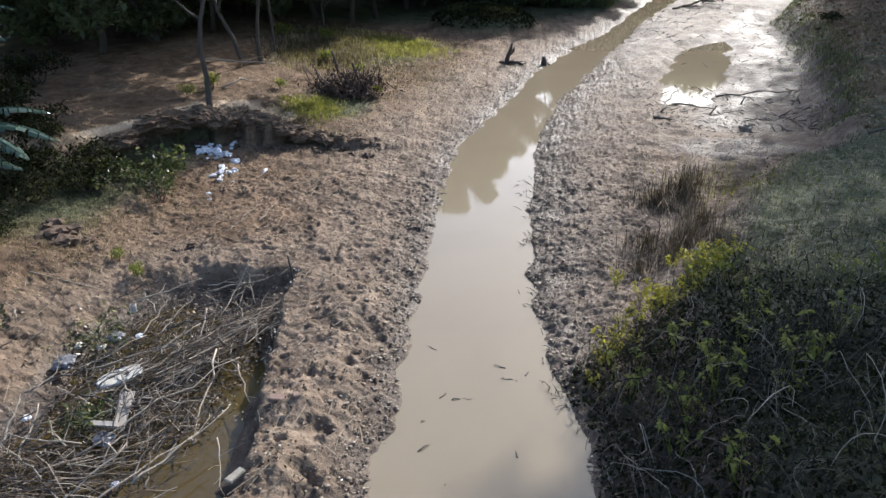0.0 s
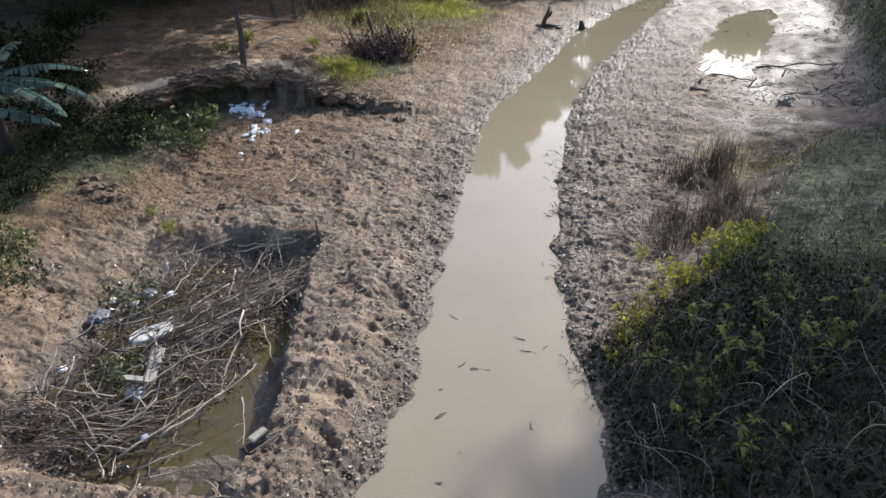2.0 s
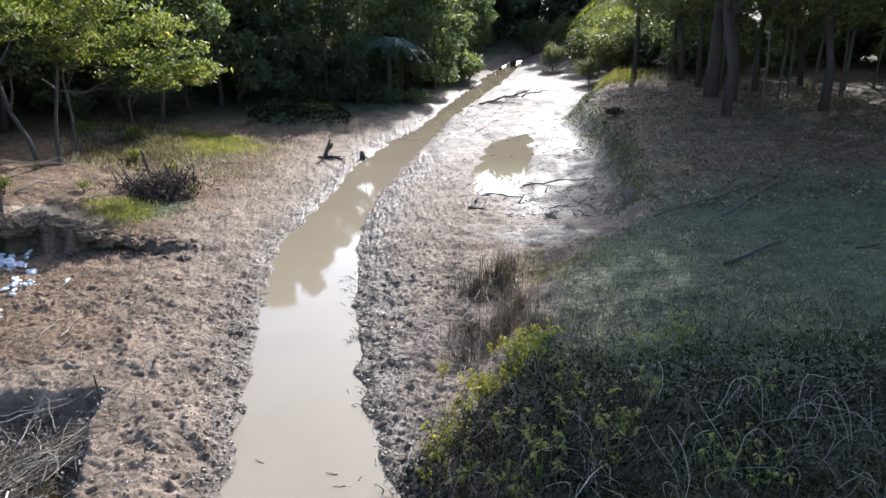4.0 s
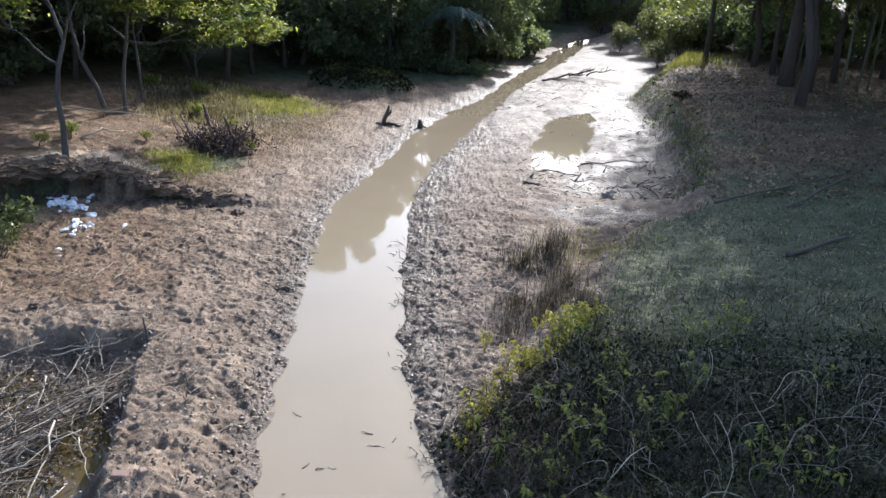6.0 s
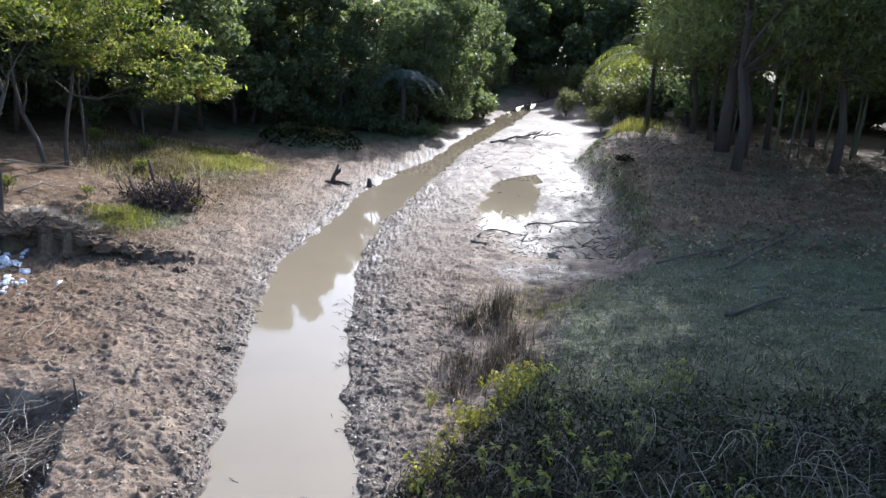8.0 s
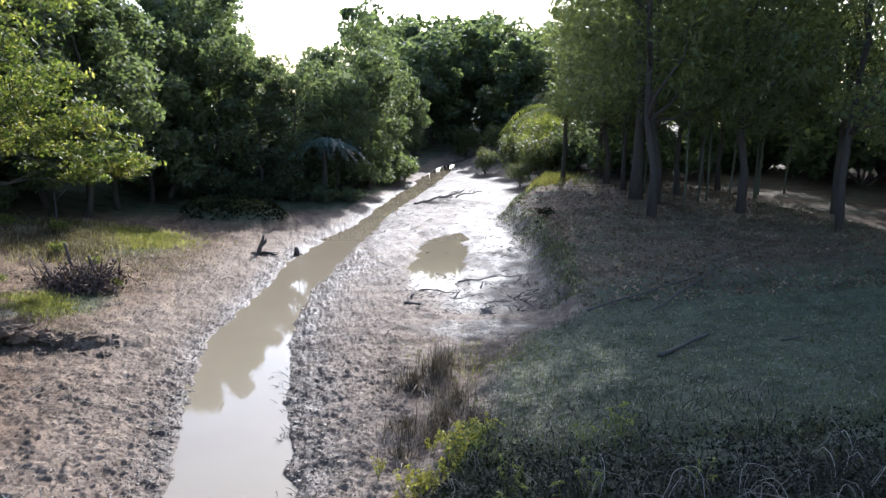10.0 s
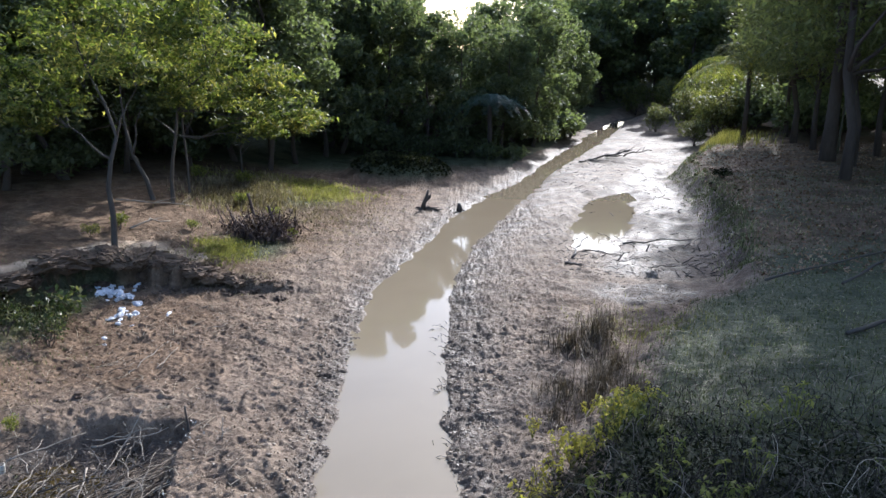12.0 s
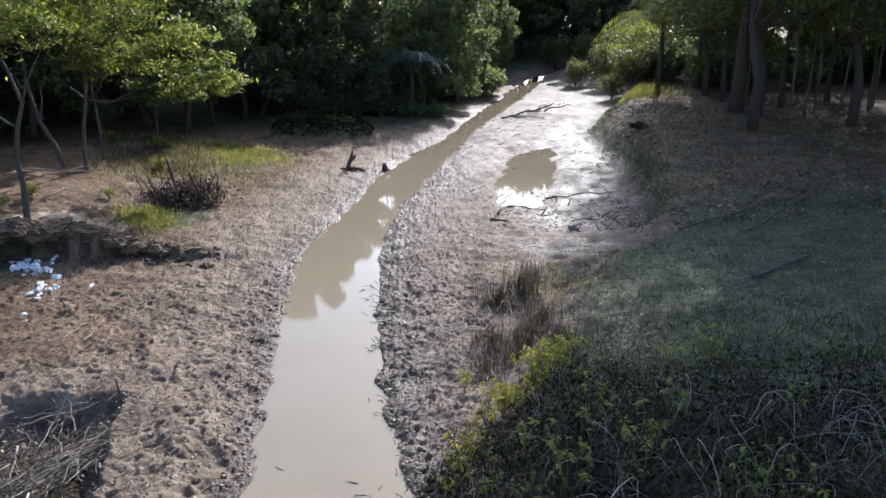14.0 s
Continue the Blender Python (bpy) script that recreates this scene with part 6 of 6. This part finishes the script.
# ---- the mud's clods, scraps and floating bits ----
def clods():
    rng = np.random.default_rng(90)
    n = 78000
    x = rng.uniform(-9.2, 5.5, n)
    y = 4.8 + rng.uniform(0, 1, n) ** 1.3 * 34
    x[y > 19] += rng.uniform(0, 5.0, int((y > 19).sum()))
    z, m = land(x, y)
    keep = (m["rough"] > 0.3) & (z > -0.01) & (rng.uniform(0, 1, n) < 1.1 - 0.7 * step(17, 26, y))
    keep &= rng.uniform(0, 1, n) < 0.3 + 0.65 * np.exp(-np.minimum(np.abs(x - np.interp(y, LEFT_Y, LEFT_X)), np.abs(x - np.interp(y, RIGHT_Y, RIGHT_X))) / 0.8)
    x, y, z = x[keep], y[keep], z[keep]
    n = len(x)
    size = (0.010 + 0.032 * rng.uniform(0, 1, n) ** 3.0) * (1 + np.clip(y - 16, 0, 20) * 0.015) * np.where(np.minimum(np.abs(x - np.interp(y, LEFT_Y, LEFT_X)), np.abs(x - np.interp(y, RIGHT_Y, RIGHT_X))) < 0.8, 1.0, 0.65)
    base = np.array([(1, 0, 0.1), (0.3, 0.95, 0), (-0.8, 0.6, 0.1), (-0.85, -0.55, 0), (0.35, -0.9, 0.1), (0.1, 0.1, 0.45), (0, 0, -0.5)])
    tri = np.array([(0, 1, 5), (1, 2, 5), (2, 3, 5), (3, 4, 5), (4, 0, 5), (1, 0, 6), (2, 1, 6), (3, 2, 6), (4, 3, 6), (0, 4, 6)])
    a = rng.uniform(0, 6.28, n)
    v = base[None] * (1 + 0.35 * rng.uniform(-1, 1, (n, 7, 3))) * size[:, None, None]
    v = np.stack([v[..., 0] * np.cos(a)[:, None] - v[..., 1] * np.sin(a)[:, None], v[..., 0] * np.sin(a)[:, None] + v[..., 1] * np.cos(a)[:, None], v[..., 2]], -1)
    v += np.stack([x, y, z + size * 0.3], 1)[:, None]
    f = (tri[None] + 7 * np.arange(n)[:, None, None]).reshape(-1, 3)
    stuff(leaf_part("mud_clods", (v.reshape(-1, 3), f), CLOD), "loose crumbs of trodden mud", "mud")
    n = 20000
    x, y = rng.uniform(-9.5, 5.0, n), 4.8 + rng.uniform(0, 1, n) ** 1.4 * 24
    z, m = land(x, y)
    k = (m["rough"] > 0.4) & (z > 0.04)
    p = np.stack([x, y, z + 0.03], 1)[k]
    stuff(leaf_part("leaf_litter", leaves(rng, p, 0.045, 0.45, 0, 0.55, 0.6), LITTER), "dry leaves and straw scattered on the mud", "litter")
    n = 34000
    x, y = rng.uniform(-9.0, 3.6, n), 4.8 + rng.uniform(0, 1, n) ** 1.3 * 20
    z, m = land(x, y)
    shore = np.exp(-np.minimum(np.abs(x - np.interp(y, LEFT_Y, LEFT_X)), np.abs(x - np.interp(y, RIGHT_Y, RIGHT_X))) / 0.9)
    k = (m["rough"] > 0.3) & (z > 0.0) & (rng.uniform(0, 1, n) < 0.12 + 0.9 * shore)
    p = np.stack([x, y, z + 0.018], 1)[k]
    stuff(leaf_part("mud_flakes", leaves(rng, p, 0.042, 0.6, 0, 0.6), WET_FLAKE), "glistening flakes and crumbs of wet mud", "mud")
    x, y = rng.uniform(-7.7, -4.0, 1500), rng.uniform(5.2, 10.9, 1500)
    p = np.stack([x, y, np.maximum(land(x, y)[0], 0) + np.abs(rng.normal(0.08, 0.07, 1500))], 1)
    p = p[~((p[:, 1] < 7.2) & (p[:, 0] > -5.1))]
    stuff(leaf_part("pale_scraps", leaves(rng, p, 0.05, 0.5, 0, 0.8), PALE_SCRAP), "pale chips and scraps among the pit's debris", "litter")
    pr = random.Random(44)
    made = []
    for i in range(1100):
        x, y = pr.uniform(-9, 2.6), 5 + pr.random() ** 1.3 * 22
        z, m = land(np.array([x]), np.array([y]))
        if m["rough"][0] < 0.4 or z[0] < 0.04:
            continue
        a, l = pr.uniform(0, 3.14), pr.uniform(0.06, 0.24)
        c = Vector((x, y, z[0] + 0.03))
        d = Vector((math.cos(a), math.sin(a), pr.uniform(-0.05, 0.2))) * l
        made.append(tube([c - d, c + Vector((pr.gauss(0, 0.02), pr.gauss(0, 0.02), 0.01)), c + d], [0.006, 0.005, 0.003], 4, caps=False))
    stuff(part("straw", joined(made), REED), "bits of straw and twig trodden into mud", "straw")
    for i, (x, y) in enumerate([(-1.62, 8.15), (-1.35, 8.1), (-0.75, 8.6), (-0.5, 8.75), (-0.55, 7.1), (-1.7, 7.1), (-0.9, 8.9), (-1.0, 16.1), (-0.95, 15.5), (-1.95, 9.3)]):
        a = pr.uniform(0, 3.14)
        d = Vector((math.cos(a), math.sin(a) * 0.6, 0)) * pr.uniform(0.07, 0.14)
        stick("floating_twig", "small dark twig floating on the stream", Vector((x, y, 0.004)) - d, Vector((x, y, 0.012)) + d, 0.009, DARK_WOOD, i, "twigs on the water", 1, 0.08)
    for i, (x, y) in enumerate([(-1.35, 6.5), (-1.5, 6.0), (-2.0, 24.8), (-1.8, 7.6)]):
        ob = part("floating_leaf", leaves(np.random.default_rng(i), np.array([[0, 0, 0.012]]), 0.07, 0.6, 0, 0.05), LITTER)
        ob.location = (x, y, 0)
        tagged(ob, "small pale leaf floating on the stream", "leaf", "leaves on the water")
    # reeds that dip into the water along the right edge
    made = []
    for i in range(130):
        y = 7.5 + pr.random() ** 1.2 * 9 if i % 3 else pr.choice([8.3, 8.6, 8.9, 10.9, 11.2, 13.1]) + pr.gauss(0, 0.12)
        x = float(np.interp(y, RIGHT_Y, RIGHT_X)) + pr.gauss(0.02, 0.12)
        c = Vector((x, y, 0.0))
        d = Vector((pr.gauss(-0.03, 0.09), pr.gauss(0, 0.09), pr.uniform(0.0, 0.1)))
        made.append(tube([c, c + d * 0.6 + Vector((0, 0, 0.03)), c + d], [0.006, 0.005, 0.003], 4, caps=False))
    stuff(part("twigs", joined(made), DARK_WOOD), "dark stubble and twigs at the water's edge", "twigs")


clods()


# ---- far things ----
def far_things():
    pr = random.Random(61)
    # bamboo culms among the trees on the right
    culm = None
    for i, (x, y, lean) in enumerate([(18.2, 32.6, 0.3), (18.8, 32.9, -0.2), (20.2, 33.2, 0.5), (20.8, 33.4, 0.1), (21.4, 33.0, -0.3), (21.9, 33.6, 0.4), (16.4, 30.6, -0.2), (22.4, 34.2, 0.0), (17.4, 36.8, 0.2), (24.0, 34.4, 0.5)]):
        top = empty("bamboo_culm", placed(x, y), "tall bamboo culm with jointed stem and thin leaves", "bamboo", "bamboo culms")
        n = 22
        line = [(lean * (k / n) ** 2 * 2, 0.02 * math.sin(k), k * 0.42 - 0.1) for k in range(n + 1)]
        made = tube(line, [0.055 * (1 - 0.03 * k) * (1.12 if k % 1 == 0 and k else 1) for k in range(n + 1)], 7)
        smooth(part("stem", made, BAMBOO, top))
        for k in range(2, n, 2):
            r = 0.055 * (1 - 0.03 * k)
            p = Vector(line[k])
            part("node_ring", tube([p - Vector((0, 0, 0.02)), p, p + Vector((0, 0, 0.02))], [r * 1.0, r * 1.35, r * 1.0], 7), BAMBOO, top)
        rng = np.random.default_rng(i)
        pts = np.concatenate([np.array(line[k]) + rng.normal(0, [0.7, 0.7, 0.5], (50, 3)) for k in range(9, n)])
        leaf_part("foliage", leaves(rng, pts, 0.26, 0.16, 0.5, 0.4), LEAF_BAMBOO, top)
    # palms: one before the wood, one on the far bank
    def palm(x, y, tall, reach, count, mat, label):
        top = empty("palm", placed(x, y), label, "palm", "palms")
        smooth(part("trunk", tube([(0, 0, -0.1), (0.05, 0, tall * 0.5), (0, 0, tall)], [0.16, 0.13, 0.11], 9, pr, 0.08), DARK_BARK, top))
        for i in range(count):
            ang = i * 360 / count + pr.uniform(-8, 8)
            ln, rise = reach * pr.uniform(0.85, 1.12), reach * pr.uniform(0.22, 0.68)
            line = [Vector((ln * s, 0, tall + rise * math.sin(s * 1.9) - 0.68 * reach * s * s)) for s in (0, 0.2, 0.4, 0.6, 0.8, 1.0)]
            frond = part("frond", tube(line, [0.03 * (1 - 0.16 * k) for k in range(6)], 5), mat, top)
            v, f = [], []
            for k in range(2, 46):
                s = k / 46
                j = min(4, int(s * 5))
                p = line[j].lerp(line[j + 1], s * 5 - j)
                for side in (-1, 1):
                    o = len(v)
                    l = 0.22 * reach * math.sin(math.pi * (0.15 + 0.8 * s)) * pr.uniform(0.8, 1.1)
                    v += [p, p + Vector((0.03, side * l * 0.5, -0.02)), p + Vector((0.16, side * l, -0.4 * l - 0.1)), p + Vector((0.07, side * l * 0.5, -0.05))]
                    f.append((o, o + 1, o + 2, o + 3))
            frond.matrix_local = pose(0, 0, 0, 0, 0, ang)
            part("frond_blade", (v, f), mat, frond)

    palm(0.6, 41.6, 2.9, 2.4, 17, BANANA, "low palm with long pale fronds before the wood")
    palm(15.0, 43.0, 4.0, 4.2, 17, SPRIG, "sunlit palm with long arching yellow-green fronds")
    # low mud hut in the shade of the wood
    hut = empty("hut", placed(-3.3, 43.6, 12), "small mud-walled hut under a thatched roof in shade", "hut")
    for loc, size, nm in [((0, -0.9, 1.3), (2.4, 0.16, 2.6), "wall"), ((0, 0.9, 1.3), (2.4, 0.16, 2.6), "wall"), ((-1.12, 0, 1.3), (0.16, 1.64, 2.6), "wall"), ((1.12, 0, 1.3), (0.16, 1.64, 2.6), "wall")]:
        part(nm, slab(size, 0.03, 3, 0.01), MUDWALL, hut).location = loc
    for side in (-1, 1):
        r = part("roof", slab((3.2, 1.6, 0.16), 0.05, 4, 0.03), THATCH, hut)
        r.matrix_local = pose(0, side * 0.62, 2.92, -side * 32, 0, 0)
    # lit bushes of the far bank
    lit = bush("shrub", "sunlit yellow-green shrub on the far bank", placed(15.4, 49.0), 1.8, 3.2, 2600, 0.2, FAR_SHRUB, 101, "shrubs of the far bank")
    for x, y, s in [(13.6, 47.5, 0.5), (17.2, 52, 1.3), (15.2, 54.5, 1.0), (18, 58, 1.3), (13.2, 56, 0.6), (21, 62, 1.4), (17, 66, 1.0), (15, 72, 0.9), (24, 72, 1.3), (20, 80, 1.2), (28, 80, 1.5), (17, 84, 0.9)]:
        copy_thing(lit, placed(x, y, pr.uniform(0, 360), 0, s))


far_things()
